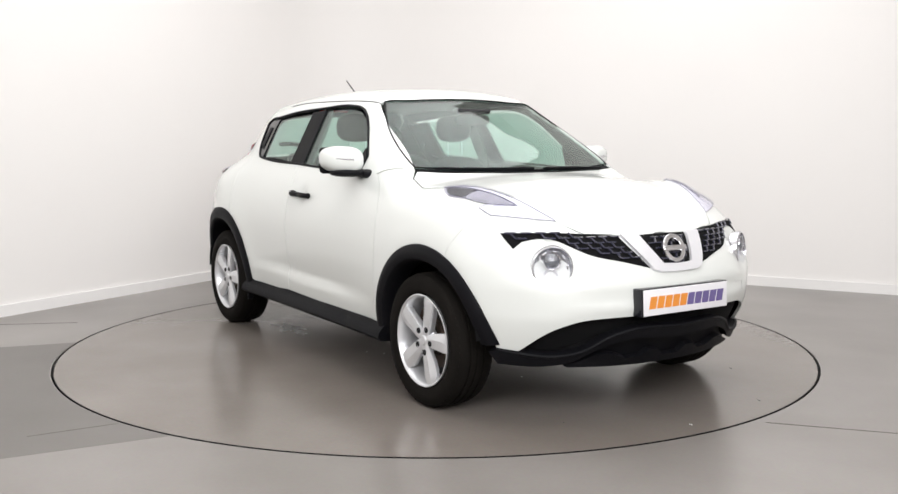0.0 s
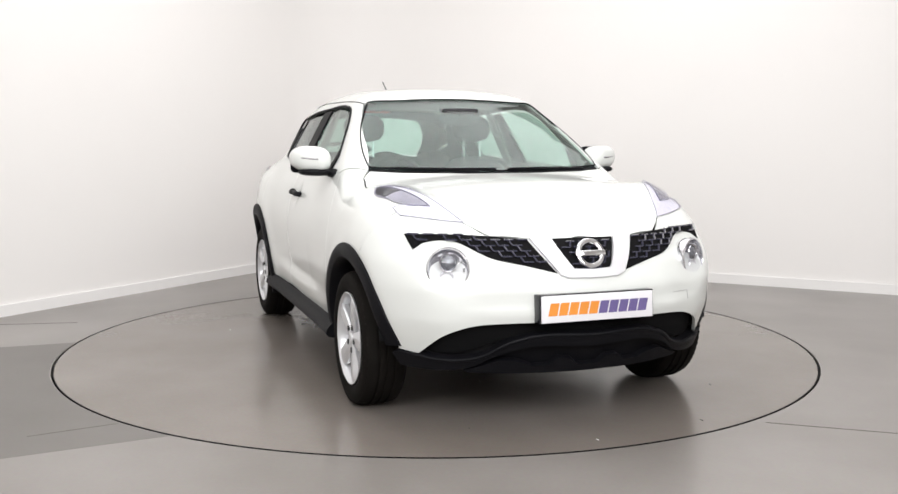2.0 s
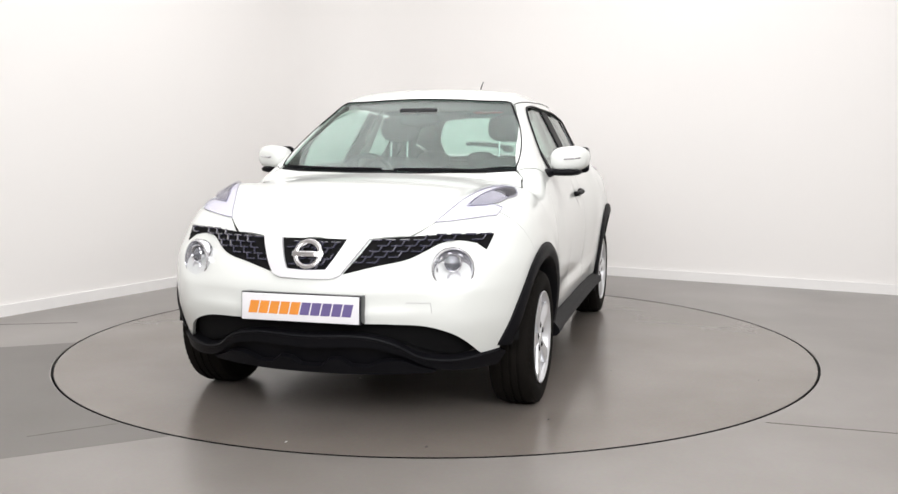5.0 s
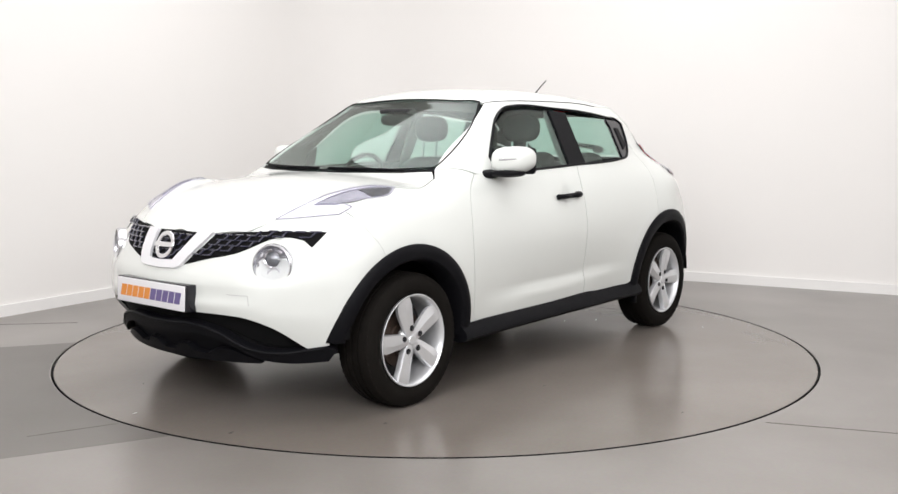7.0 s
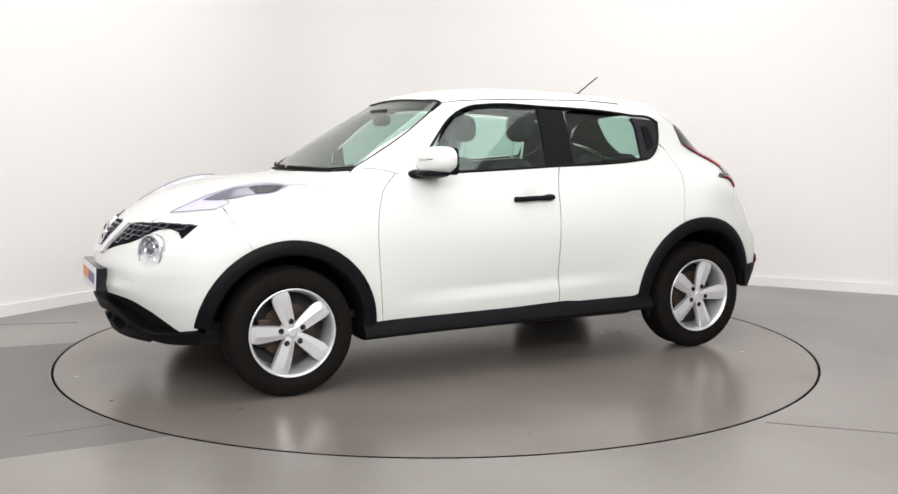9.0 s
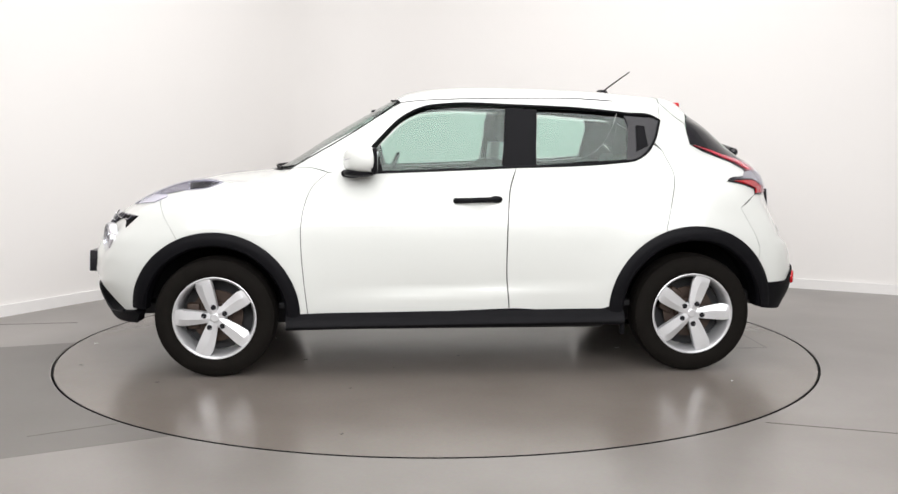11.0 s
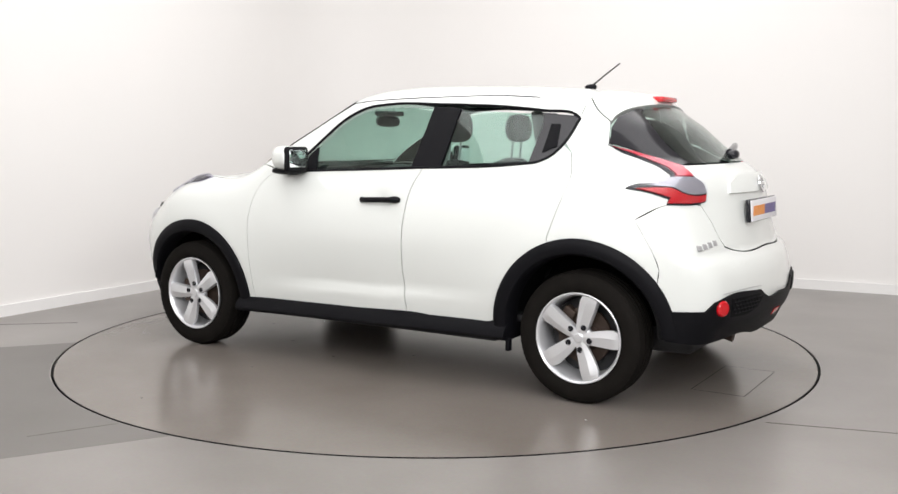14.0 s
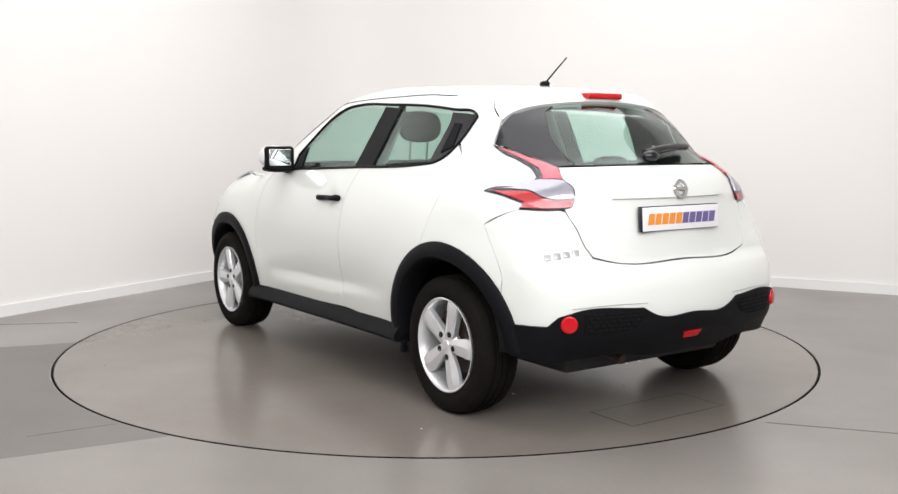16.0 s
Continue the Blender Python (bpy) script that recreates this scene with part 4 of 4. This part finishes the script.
# ---- lamps ----
HEAD = [T(1.225, 0.715), T(1.30, 0.668), T(1.45, 0.605), T(1.60, 0.542), F(0.480, 0.884), F(0.540, 0.889), F(0.608, 0.897), S(1.585, 0.908), S(1.515, 0.938), S(1.53, 0.954), S(1.40, 0.974), S(1.30, 0.985)]
heads = panel("headlamp", "ring", HEAD, DRL, car, "wraparound upper lamp with white running light", out=0.003, depth=0.012, step=0.025, gap=0.0)
panel("indicator", "ring", [T(1.60, 0.585), T(1.53, 0.612), T(1.42, 0.655), T(1.40, 0.690), S(1.405, 0.975), S(1.50, 0.956), S(1.545, 0.950)], SILVERGREY, heads, "silver indicator reflector", out=0.006, depth=0.004, step=0.025, gap=0.001)
panel("dark_tip", "ring", [T(1.41, 0.660), T(1.33, 0.690), T(1.245, 0.718), S(1.30, 0.988), S(1.395, 0.977)], SMOKE, heads, "smoked black rear tip", out=0.007, depth=0.004, step=0.025, gap=0.001)
both_sides("indicator_frame", lambda bm: bead(bm, [S(1.545, 0.948), T(1.605, 0.583), T(1.53, 0.608), T(1.42, 0.651), T(1.33, 0.684), T(1.245, 0.714)], 0.003, n=5, out=0.006), EDGE, heads, "grey indicator frame")
panel("lamp_lens", "ring", HEAD, LENS, heads, "clear lens", out=0.014, depth=0.003, step=0.025, gap=0.001)
both_sides("lamp_edge", lambda bm: bead(bm, HEAD, 0.0016, closed=True, n=5, out=0.005), EDGE, heads, "grey lamp edge")


def round_lamp(parent_car, y, z):
    """Round main lamp in the bumper: bowl, chrome ring, projector, small bulb bowl, domed lens."""
    made = []
    for s in (1, -1):
        c = on_front(y, z)
        n = Vector((0.89, 0.44, 0.06)).normalized()
        c = Vector(c) + n * 0.014
        m = look(c, c - n) @ Matrix.Rotation(radians(-90), 4, "X")
        flip = Matrix.Diagonal((1, s, 1, 1))

        def put(name, bm, mat, parent, label):
            bmesh.ops.transform(bm, verts=bm.verts[:], matrix=flip @ m)
            bmesh.ops.recalc_face_normals(bm, faces=bm.faces[:])
            return part(name, bm, mat, parent, label, angle=0.5)
        # local y points into the car
        base = put("round_headlamp", revolve(bmesh.new(), [(0.084, -0.012), (0.090, -0.008), (0.093, 0.004), (0.090, 0.03), (0.082, 0.03), (0.080, 0.0)], 48, close=True), SATIN, parent_car, "round main lamp with a silver surround")
        put("bowl", revolve(bmesh.new(), [(0.081, -0.002), (0.074, 0.012), (0.055, 0.024), (0.0005, 0.032)], 40), LAMPBOWL, base, "silver reflector bowl")
        bm = revolve(bmesh.new(), [(0.034, 0.020), (0.038, -0.006), (0.036, -0.010), (0.031, -0.006), (0.0305, 0.0)], 32)
        bmesh.ops.transform(bm, verts=bm.verts[:], matrix=Matrix.Translation((0, 0, 0.026)))
        put("projector_ring", bm, CHROME, base, "chrome projector ring")
        bm = revolve(bmesh.new(), [(0.0005, -0.016), (0.012, -0.014), (0.022, -0.009), (0.031, 0.0)], 32)
        bmesh.ops.transform(bm, verts=bm.verts[:], matrix=Matrix.Translation((0, 0, 0.026)))
        put("projector", bm, PROJECTOR, base, "dark glass projector")
        bm = revolve(bmesh.new(), [(0.010, 0.012), (0.024, -0.002), (0.028, -0.004), (0.031, 0.0), (0.028, 0.02)], 28)
        bmesh.ops.transform(bm, verts=bm.verts[:], matrix=Matrix.Translation((0.006, 0, -0.036)))
        put("bulb_bowl", bm, REFLECTOR, base, "small chrome bulb bowl")
        for k in range(7):
            a = radians(150 + 40 * k)
            bm = bmesh.new()
            box(bm, -0.010, 0.010, -0.002, 0.014, -0.003, 0.003, 0.001, Matrix.Rotation(a, 4, "Y") @ Matrix.Translation((0, 0, 0.067)))
            put("reflector_step", bm, CHROME if k % 2 else REFLECTOR, base, "")
        put("lamp_lens", revolve(bmesh.new(), [(0.0005, -0.026), (0.03, -0.024), (0.06, -0.018), (0.078, -0.008), (0.082, 0.0)], 40), LENS, base, "clear domed lens")
        made.append(base)
    return made


round_lamp(car, 0.588, 0.702)

TAIL = [S(-1.297, 1.216), S(-1.424, 1.181), S(-1.532, 1.144), S(-1.630, 1.114), R(0.523, 1.066), R(0.502, 1.035), R(0.508, 0.990), R(0.526, 0.951), R(0.576, 0.942), R(0.720, 0.944),
        S(-1.635, 0.970), S(-1.544, 1.002), S(-1.457, 1.017), S(-1.477, 1.030), S(-1.564, 1.039), S(-1.609, 1.053), S(-1.603, 1.077), S(-1.553, 1.107), S(-1.461, 1.143), S(-1.369, 1.177)]
tails = panel("tail_lamp", "rear", TAIL, GLOSSBLACK, car, "boomerang tail lamp, red above and below a clear centre", out=0.006, depth=0.014, step=0.02, gap=0, corner=50)
panel("upper_light", "rear", [S(-1.320, 1.206), S(-1.424, 1.179), S(-1.532, 1.142), S(-1.630, 1.111), R(0.527, 1.066), R(0.600, 1.066), S(-1.628, 1.074), S(-1.575, 1.109), S(-1.465, 1.150)], PINK, tails, "pale red upper light", out=0.012, depth=0.006, step=0.02, gap=0.001)
panel("clear_light", "rear", [S(-1.490, 1.026), S(-1.564, 1.034), R(0.660, 1.052), R(0.600, 1.063), R(0.530, 1.062), R(0.506, 1.033), R(0.511, 0.992), R(0.533, 0.988), R(0.630, 0.995), R(0.661, 1.020), S(-1.600, 1.022)], LAMPBOWL, tails, "clear indicator and reversing light", out=0.012, depth=0.005, step=0.02, gap=0.001)
panel("lower_light", "rear", [S(-1.500, 1.014), S(-1.600, 1.017), R(0.665, 1.015), R(0.630, 0.990), R(0.535, 0.983), R(0.514, 0.986), R(0.530, 0.956), R(0.576, 0.948), R(0.716, 0.950), S(-1.638, 0.975), S(-1.550, 1.004)], RED, tails, "red lower light", out=0.012, depth=0.005, step=0.02, gap=0.001)
panel("tail_lens", "rear", TAIL, LENS, tails, "clear outer lens", out=0.017, depth=0.002, step=0.03, gap=0.002, corner=50)
bm = bmesh.new()
box(bm, -1.385, -1.28, -0.112, 0.112, 1.4335, 1.4625, 0.010)
bmesh.ops.transform(bm, verts=bm.verts[:], matrix=Matrix.Translation((0.0, -0.005, 0.0)))
part("brake_light", bm, RED, car, "red high-level brake light")
for s in (1, -1):
    c = on_rear(0.645, 0.483)
    n = normals_at(c[None])[0]
    n = Vector((n[0], n[1] * s, 0)).normalized()
    m = look((c[0], c[1] * s, c[2]), Vector((c[0], c[1] * s, c[2])) - n) @ Matrix.Rotation(radians(-90), 4, "X")
    bm = revolve(bmesh.new(), [(0.0005, -0.022), (0.030, -0.020), (0.036, -0.014), (0.037, 0.0)], 28)
    bmesh.ops.transform(bm, verts=bm.verts[:], matrix=m)
    part("reflector", bm, RED, car, "round red bumper reflector")
panel("rear_fog_light", "rear", [R(-0.055, 0.408), R(0.055, 0.408), R(0.045, 0.380), R(-0.045, 0.380)], RED, car, "red rear fog light", both=False, out=0.014, depth=0.008, gap=0)


# model badge, reduced to plain strokes
for k in range(4):
    a = on_rear(0.682 - 0.042 * k, 0.752 + 0.005 * k)
    bm = bmesh.new()
    n = Vector(normals_at(a[None])[0])
    m = look(a, Vector(a) - n)
    box(bm, -0.015, 0.015, -0.013, 0.013, 0.0, 0.003, 0.001, m)
    part("badge_bar", bm, BADGE_GREY, car, "small silver badge bar")

# ---- door mirrors, handles, aerial, wipers ----
def superball(bm, c, r, p=2.6, n=24, m=12, cut=None):
    """A rounded box: a ball with squared shoulders."""
    rows = []
    for i in range(m + 1):
        v = -math.pi / 2 + math.pi * i / m
        row = []
        for k in range(n):
            u = 2 * math.pi * k / n
            d = Vector((math.cos(v) * math.cos(u), math.cos(v) * math.sin(u), math.sin(v)))
            g = (abs(d.x) ** p + abs(d.y) ** p + abs(d.z) ** p) ** (-1 / p)
            q = d * g
            row.append(bm.verts.new((c[0] + r[0] * q.x, c[1] + r[1] * q.y, c[2] + r[2] * q.z)))
        rows.append(row)
    for a, b in zip(rows, rows[1:]):
        for k in range(n):
            j = (k + 1) % n
            bm.faces.new((a[k], a[j], b[j], b[k]))
    bmesh.ops.remove_doubles(bm, verts=bm.verts[:], dist=1e-5)
    bmesh.ops.recalc_face_normals(bm, faces=bm.faces[:])
    return bm


def mirror_cap(bm):
    superball(bm, (0.503, 0.872, 1.136), (0.088, 0.103, 0.070), 2.9, 32, 18)
    for v in bm.verts:
        t = (v.co.y - 0.872) / 0.103
        v.co.x -= 0.034 * (t + 0.4) * (t > -0.4)
        v.co.z += 0.006 * t
        v.co.z = 1.136 + (v.co.z - 1.136) * (1 - 0.16 * max(t, 0) ** 2)
        if v.co.x < 0.440:
            v.co.x = 0.440 + (v.co.x - 0.440) * 0.2 - 0.006 * t


def mirror_foot(bm):
    superball(bm, (0.505, 0.840, 1.068), (0.082, 0.098, 0.022), 2.6, 24, 10)
    superball(bm, (0.545, 0.755, 1.062), (0.060, 0.045, 0.024), 2.6, 16, 8)


mirrors = both_sides("door_mirror", mirror_cap, PAINT, car, "white door mirror with a black foot")
both_sides("mirror_foot", mirror_foot, PLASTIC, mirrors, "black mirror foot")
both_sides("mirror_rim", lambda bm: box(bm, 0.410, 0.442, 0.782, 0.966, 1.062, 1.200, 0.022), PLASTIC, mirrors, "black mirror rim")
both_sides("mirror_glass", lambda bm: box(bm, 0.4082, 0.414, 0.806, 0.944, 1.088, 1.182, 0.002), MIRROR, mirrors, "mirror glass")
both_sides("side_repeater", lambda bm: tube(bm, [(0.584, 0.850, 1.138), (0.574, 0.885, 1.139), (0.548, 0.930, 1.143), (0.500, 0.966, 1.148)], 0.006, 8, 0.004), SATIN, mirrors, "silver repeater strip")


panel("mirror_sail", "ring", [S(0.458, 1.074), S(0.472, 1.144), S(0.420, 1.196), S(0.385, 1.078)], PLASTIC, car, "black sail panel behind the door mirror", out=0.001, depth=0.012, gap=0)


def handle(bm):
    prof = []
    for i in range(13):
        t = i / 12
        x = 0.002 - 0.228 * t
        p = on_side(x, 0.922 + 0.006 * t)
        lift = 0.012 + 0.022 * math.sin(math.pi * min(max((t - 0.02) / 0.96, 0), 1)) ** 0.5
        prof.append((x, p[1] + lift, p[2]))
    tube(bm, prof, 0.0145, 10)
    superball(bm, prof[0], (0.016, 0.014, 0.016), 2, 12, 8)
    superball(bm, (prof[-1][0] + 0.02, prof[-1][1], prof[-1][2]), (0.036, 0.018, 0.018), 2.4, 14, 8)


both_sides("door_handle", handle, PLASTIC, car, "black door handle")
bm = bmesh.new()
superball(bm, (-0.935, 0.0, 1.526), (0.036, 0.018, 0.016), 2.2, 16, 8)
base_ant = part("aerial", bm, PLASTIC, car, "short black roof aerial")
bm = bmesh.new()
tube(bm, [(-0.945, 0, 1.535), (-1.02, 0, 1.590), (-1.102, 0, 1.648)], 0.0045, 8, 0.0035)
part("aerial_rod", bm, PLASTIC, base_ant)
for pts in ([T(0.935, 0.52), T(0.985, 0.30), T(1.012, 0.05)], [T(1.012, -0.02), T(0.982, -0.30), T(0.90, -0.56)]):
    bm = bmesh.new()
    tube(bm, [tuple(p + np.array((0.006, 0, 0.009))) for p in pts], 0.007, 6)
    part("wiper", bm, PLASTIC, car, "black windscreen wiper")
bm = bmesh.new()
c = on_rear(0.0, 1.142)
n = normals_at(c[None])[0]
tube(bm, [tuple(on_rear(y, z) + n * o) for y, z, o in ((0.07, 1.152, 0.028), (-0.05, 1.166, 0.036), (-0.18, 1.178, 0.036), (-0.27, 1.180, 0.030))], 0.020, 10, 0.015)
superball(bm, tuple(c + n * 0.02 + np.array((0, 0.05, 0.008))), (0.03, 0.045, 0.026), 2.2, 16, 8)
part("rear_wiper", bm, GLOSSBLACK, car, "black rear wiper")


bm = bmesh.new()
bead(bm, [F(0.425, 0.572), F(0.520, 0.570), F(0.526, 0.528)], 0.0014, "front", n=5)
part("tow_cover_edge", bm, BADGE_GREY, car, "fine edge of the tow eye cover")
both_sides("reflector_line", lambda bm: bead(bm, [R(0.63, 0.545), R(0.45, 0.552), R(0.27, 0.548)], 0.0022, "rear", n=5), BADGE_GREY, car, "fine crease above the bumper insert")


# ---- cabin ----
def seat_back(bm, y, x, wide, low, high):
    superball(bm, (x, y, (low + high) / 2), (0.085, wide / 2, (high - low) / 2), 3.2, 28, 16)
    for v in bm.verts:
        v.co.x -= (v.co.z - low) * 0.24
        side = abs(v.co.y - y) / (wide / 2)
        v.co.x += 0.03 * side ** 3


for y in (0.36, -0.36):
    seat = new("front_seat")
    seat.parent = car
    tagged(seat, "black cloth front seat")
    bm = bmesh.new()
    seat_back(bm, y, -0.10, 0.50, 0.45, 1.13)
    part("seat_backrest", bm, CLOTH, seat)
    bm = bmesh.new()
    superball(bm, (0.12, y, 0.46), (0.27, 0.25, 0.09), 3)
    part("seat_cushion", bm, CLOTH, seat)
    bm = bmesh.new()
    superball(bm, (-0.300, y, 1.310), (0.050, 0.130, 0.085), 2.8)
    part("headrest", bm, CLOTH, seat)
    for dy in (-0.055, 0.055):
        bm = bmesh.new()
        tube(bm, [(-0.272, y + dy, 1.08), (-0.292, y + dy, 1.26)], 0.007, 8)
        part("headrest_post", bm, REFLECTOR, seat, "steel post")
bench = new("rear_seat")
bench.parent = car
tagged(bench, "black cloth rear bench")
bm = bmesh.new()
seat_back(bm, 0.0, -0.90, 1.22, 0.45, 1.06)
part("seat_backrest", bm, CLOTH, bench)
bm = bmesh.new()
superball(bm, (-0.68, 0, 0.45), (0.27, 0.60, 0.09), 3.5)
part("seat_cushion", bm, CLOTH, bench)
for y, w in ((0.36, 0.12), (0.0, 0.10), (-0.36, 0.12)):
    bm = bmesh.new()
    superball(bm, (-1.055, y, 1.095), (0.045, w, 0.060), 2.8)
    part("headrest", bm, CLOTH, bench)
bm = bmesh.new()
superball(bm, (0.72, 0, 0.90), (0.26, 0.70, 0.145), 3.2, 36, 16)
superball(bm, (0.56, -0.36, 1.025), (0.12, 0.20, 0.055), 2.6, 24, 12)
part("dashboard", bm, LINING, car, "dark dashboard with an instrument cowl")
ring = revolve(bmesh.new(), [(0.178 + 0.014 * math.cos(2 * math.pi * k / 8), 0.014 * math.sin(2 * math.pi * k / 8)) for k in range(8)], 36, None, close=True)
box(ring, -0.175, 0.175, -0.012, 0.012, -0.03, 0.012, 0.004)
superball(ring, (0, 0, -0.01), (0.06, 0.025, 0.055), 2.4, 16, 8)
bmesh.ops.transform(ring, verts=ring.verts[:], matrix=pose(0.375, -0.36, 0.985, 0, -24, 0) @ Matrix.Rotation(radians(90), 4, "Z"))
part("steering_wheel", ring, LINING, car, "dark steering wheel")
bm = bmesh.new()
superball(bm, (0.43, 0.0, 1.352), (0.022, 0.118, 0.034), 3, 24, 10)
tube(bm, [(0.43, 0, 1.37), (0.46, 0, 1.40)], 0.012, 8)
part("rear_view_mirror", bm, LINING, car, "dark interior mirror")
bm = bmesh.new()
box(bm, 0.38, 0.46, -0.11, 0.11, 1.385, 1.415, 0.012)
part("roof_console", bm, LINING, car, "dark roof console")
bm = bmesh.new()
box(bm, -1.62, -1.08, -0.50, 0.50, 0.945, 0.965, 0.008)
part("parcel_shelf", bm, LINING, car, "dark parcel shelf")
bm = bmesh.new()
box(bm, -1.5, 0.95, -0.72, 0.72, 0.335, 0.37, 0.01)
part("cabin_floor", bm, LINING, car, "dark cabin floor")
panel("headlining", "ring", [T(0.30, 0.0), T(0.28, 0.45), T(0.10, 0.50), T(-1.10, 0.48), T(-1.15, 0.0)], TRIM, car, "grey headlining", half=True, out=-0.035, depth=0.008, step=0.08, gap=0)
panel("door_card", "ring", [S(0.55, 1.05), S(-0.3, 1.075), S(-0.95, 1.10), S(-0.95, 0.60), S(-0.3, 0.40), S(0.7, 0.40)], LINING, car, "dark door card", out=-0.065, depth=0.01, step=0.08, gap=0)
for s in (1, -1):
    bm = bmesh.new()
    superball(bm, (-0.355, s * 0.585, 1.24), (0.05, 0.018, 0.19), 3, 16, 10)
    for v in bm.verts:
        v.co.y -= s * (v.co.z - 1.24) * 0.45
    part("belt_pillar", bm, TRIM, car, "grey inner pillar cover")

# ---- marks on the turntable and floor ----
HATCH = TABLE
SPILL = material("dried_white_spill", (0.62, 0.61, 0.60), 0.45, noise_scale=30, vary=0.15)
SPECK = material("dark_speck", (0.03, 0.028, 0.026), 0.7)
bm = bmesh.new()
box(bm, -1.962, -1.702, -0.300, 0.290, -0.02, 0.0004)
hatch = part("floor_hatch", bm, HATCH, table, "grey access hatch plate")
for x0, x1, y0, y1 in ((-1.9655, -1.962, -0.3035, 0.2935), (-1.702, -1.6985, -0.3035, 0.2935), (-1.962, -1.702, -0.3035, -0.300), (-1.962, -1.702, 0.290, 0.2935)):
    bm = bmesh.new()
    box(bm, x0, x1, y0, y1, -0.02, 0.0005)
    part("hatch_joint", bm, GAP, hatch, "dark hatch joint", smooth=False)


def blot(cx, cy, size, seed, z=0.0012, arms=5):
    """A thin splash with an uneven edge."""
    rnd = random.Random(seed)
    bm = bmesh.new()
    phase = [rnd.uniform(0, 6.28) for _ in range(4)]
    n = 40
    top = []
    for k in range(n):
        a = 2 * math.pi * k / n
        r = size * (0.45 + 0.25 * math.sin(arms * a + phase[0]) + 0.18 * math.sin((arms * 2 + 1) * a + phase[1]) + 0.1 * rnd.random())
        top.append(bm.verts.new((cx + 1.5 * max(r, size * 0.08) * math.cos(a), cy + 0.6 * max(r, size * 0.08) * math.sin(a), z)))
    hub = bm.verts.new((cx, cy, z))
    low = [bm.verts.new((v.co.x, v.co.y, -0.002)) for v in top]
    for k in range(n):
        j = (k + 1) % n
        bm.faces.new((hub, top[k], top[j]))
        bm.faces.new((top[k], low[k], low[j], top[j]))
    return bm


part("white_spill", blot(-0.89, -0.585, 0.19, 3), SPILL, table, "dried white splash")
part("white_spill", blot(-0.70, -0.60, 0.06, 5), SPILL, table, "dried white splash")
rnd = random.Random(11)
for k in range(22):
    a, r = rnd.uniform(0, 6.28), rnd.uniform(0.3, 2.1)
    s = rnd.uniform(0.004, 0.011)
    part("speck", blot(r * math.cos(a), r * math.sin(a), s, k, 0.0015, 3), SPECK if k % 3 else SPILL, table)

# darker patch and cuts in the floor round the turntable
def floor_strip(name, a, b, wide, mat, label, z=0.0012):
    a, b = Vector(a), Vector(b)
    d = (b - a).normalized()
    n = Vector((-d.y, d.x)) * wide / 2
    return plate_at(name, [a - n, b - n, b + n, a + n], -0.01, z, mat, label)


def ring_point(x, sign):
    return Vector((x, sign * math.sqrt(max((R_TABLE + 0.012) ** 2 - x * x, 0))))


a0, a1 = math.atan2(-0.03, -2.22), math.atan2(-1.905, -1.12)
sweep = [a0 + (a1 + (2 * math.pi if a1 < a0 - math.pi else 0) - a0) * k / 24 for k in range(25)]
rim_pts = [Vector(((R_TABLE + 0.010) * math.cos(a), (R_TABLE + 0.010) * math.sin(a))) for a in sweep]
plate_at("floor_patch", rim_pts + [Vector((-3.2, -2.95)), Vector((-5.2, -1.05))], -0.01, 0.0006, PATCH, "darker resin repair beside the turntable")
CUT = material("faint_floor_cut", (0.10, 0.09, 0.082), 0.6)
floor_strip("floor_cut", (-1.72, -1.92), (-1.40, -1.735), 0.006, CUT, "thin saw cut in the floor")
floor_strip("floor_cut", (1.449, -1.745), (2.30, -2.02), 0.006, CUT, "thin saw cut in the floor")
floor_strip("floor_cut", (-2.95, 0.55), (-2.45, 0.62), 0.006, CUT, "thin saw cut in the floor")


# ---- the turntable turns, and the car stands on it ----
def motions():
    turn = [(0.0, 33.04), (0.25, 32.84), (0.5, 32.11), (1.0, 29.5), (1.5, 25.36), (2.0, 19.57)]
    turn += [(t, 19.57 - 11.994 * (t - 2.0) + 0.0105 * (t - 2.0) ** 2) for t in (2.5, 3.0, 4.0, 5.0, 6.0, 7.0, 8.0, 9.0, 10.0, 11.0, 12.0, 13.0, 14.0, 15.0, 16.0)]
    rows_table, rows_car = [], []
    for t, a in turn:
        r = radians(a - 90)
        rows_table.append((t, pose(0, 0, 0, 0, 0, a - 90)))
        rows_car.append((t, pose(OFF_X * math.cos(r) - OFF_Y * math.sin(r), OFF_X * math.sin(r) + OFF_Y * math.cos(r), 0.0, 0, 0, a - 90)))
    walk(table, rows_table)
    walk(car, rows_car)


OFF_X, OFF_Y = -0.064, 0.0
motions()
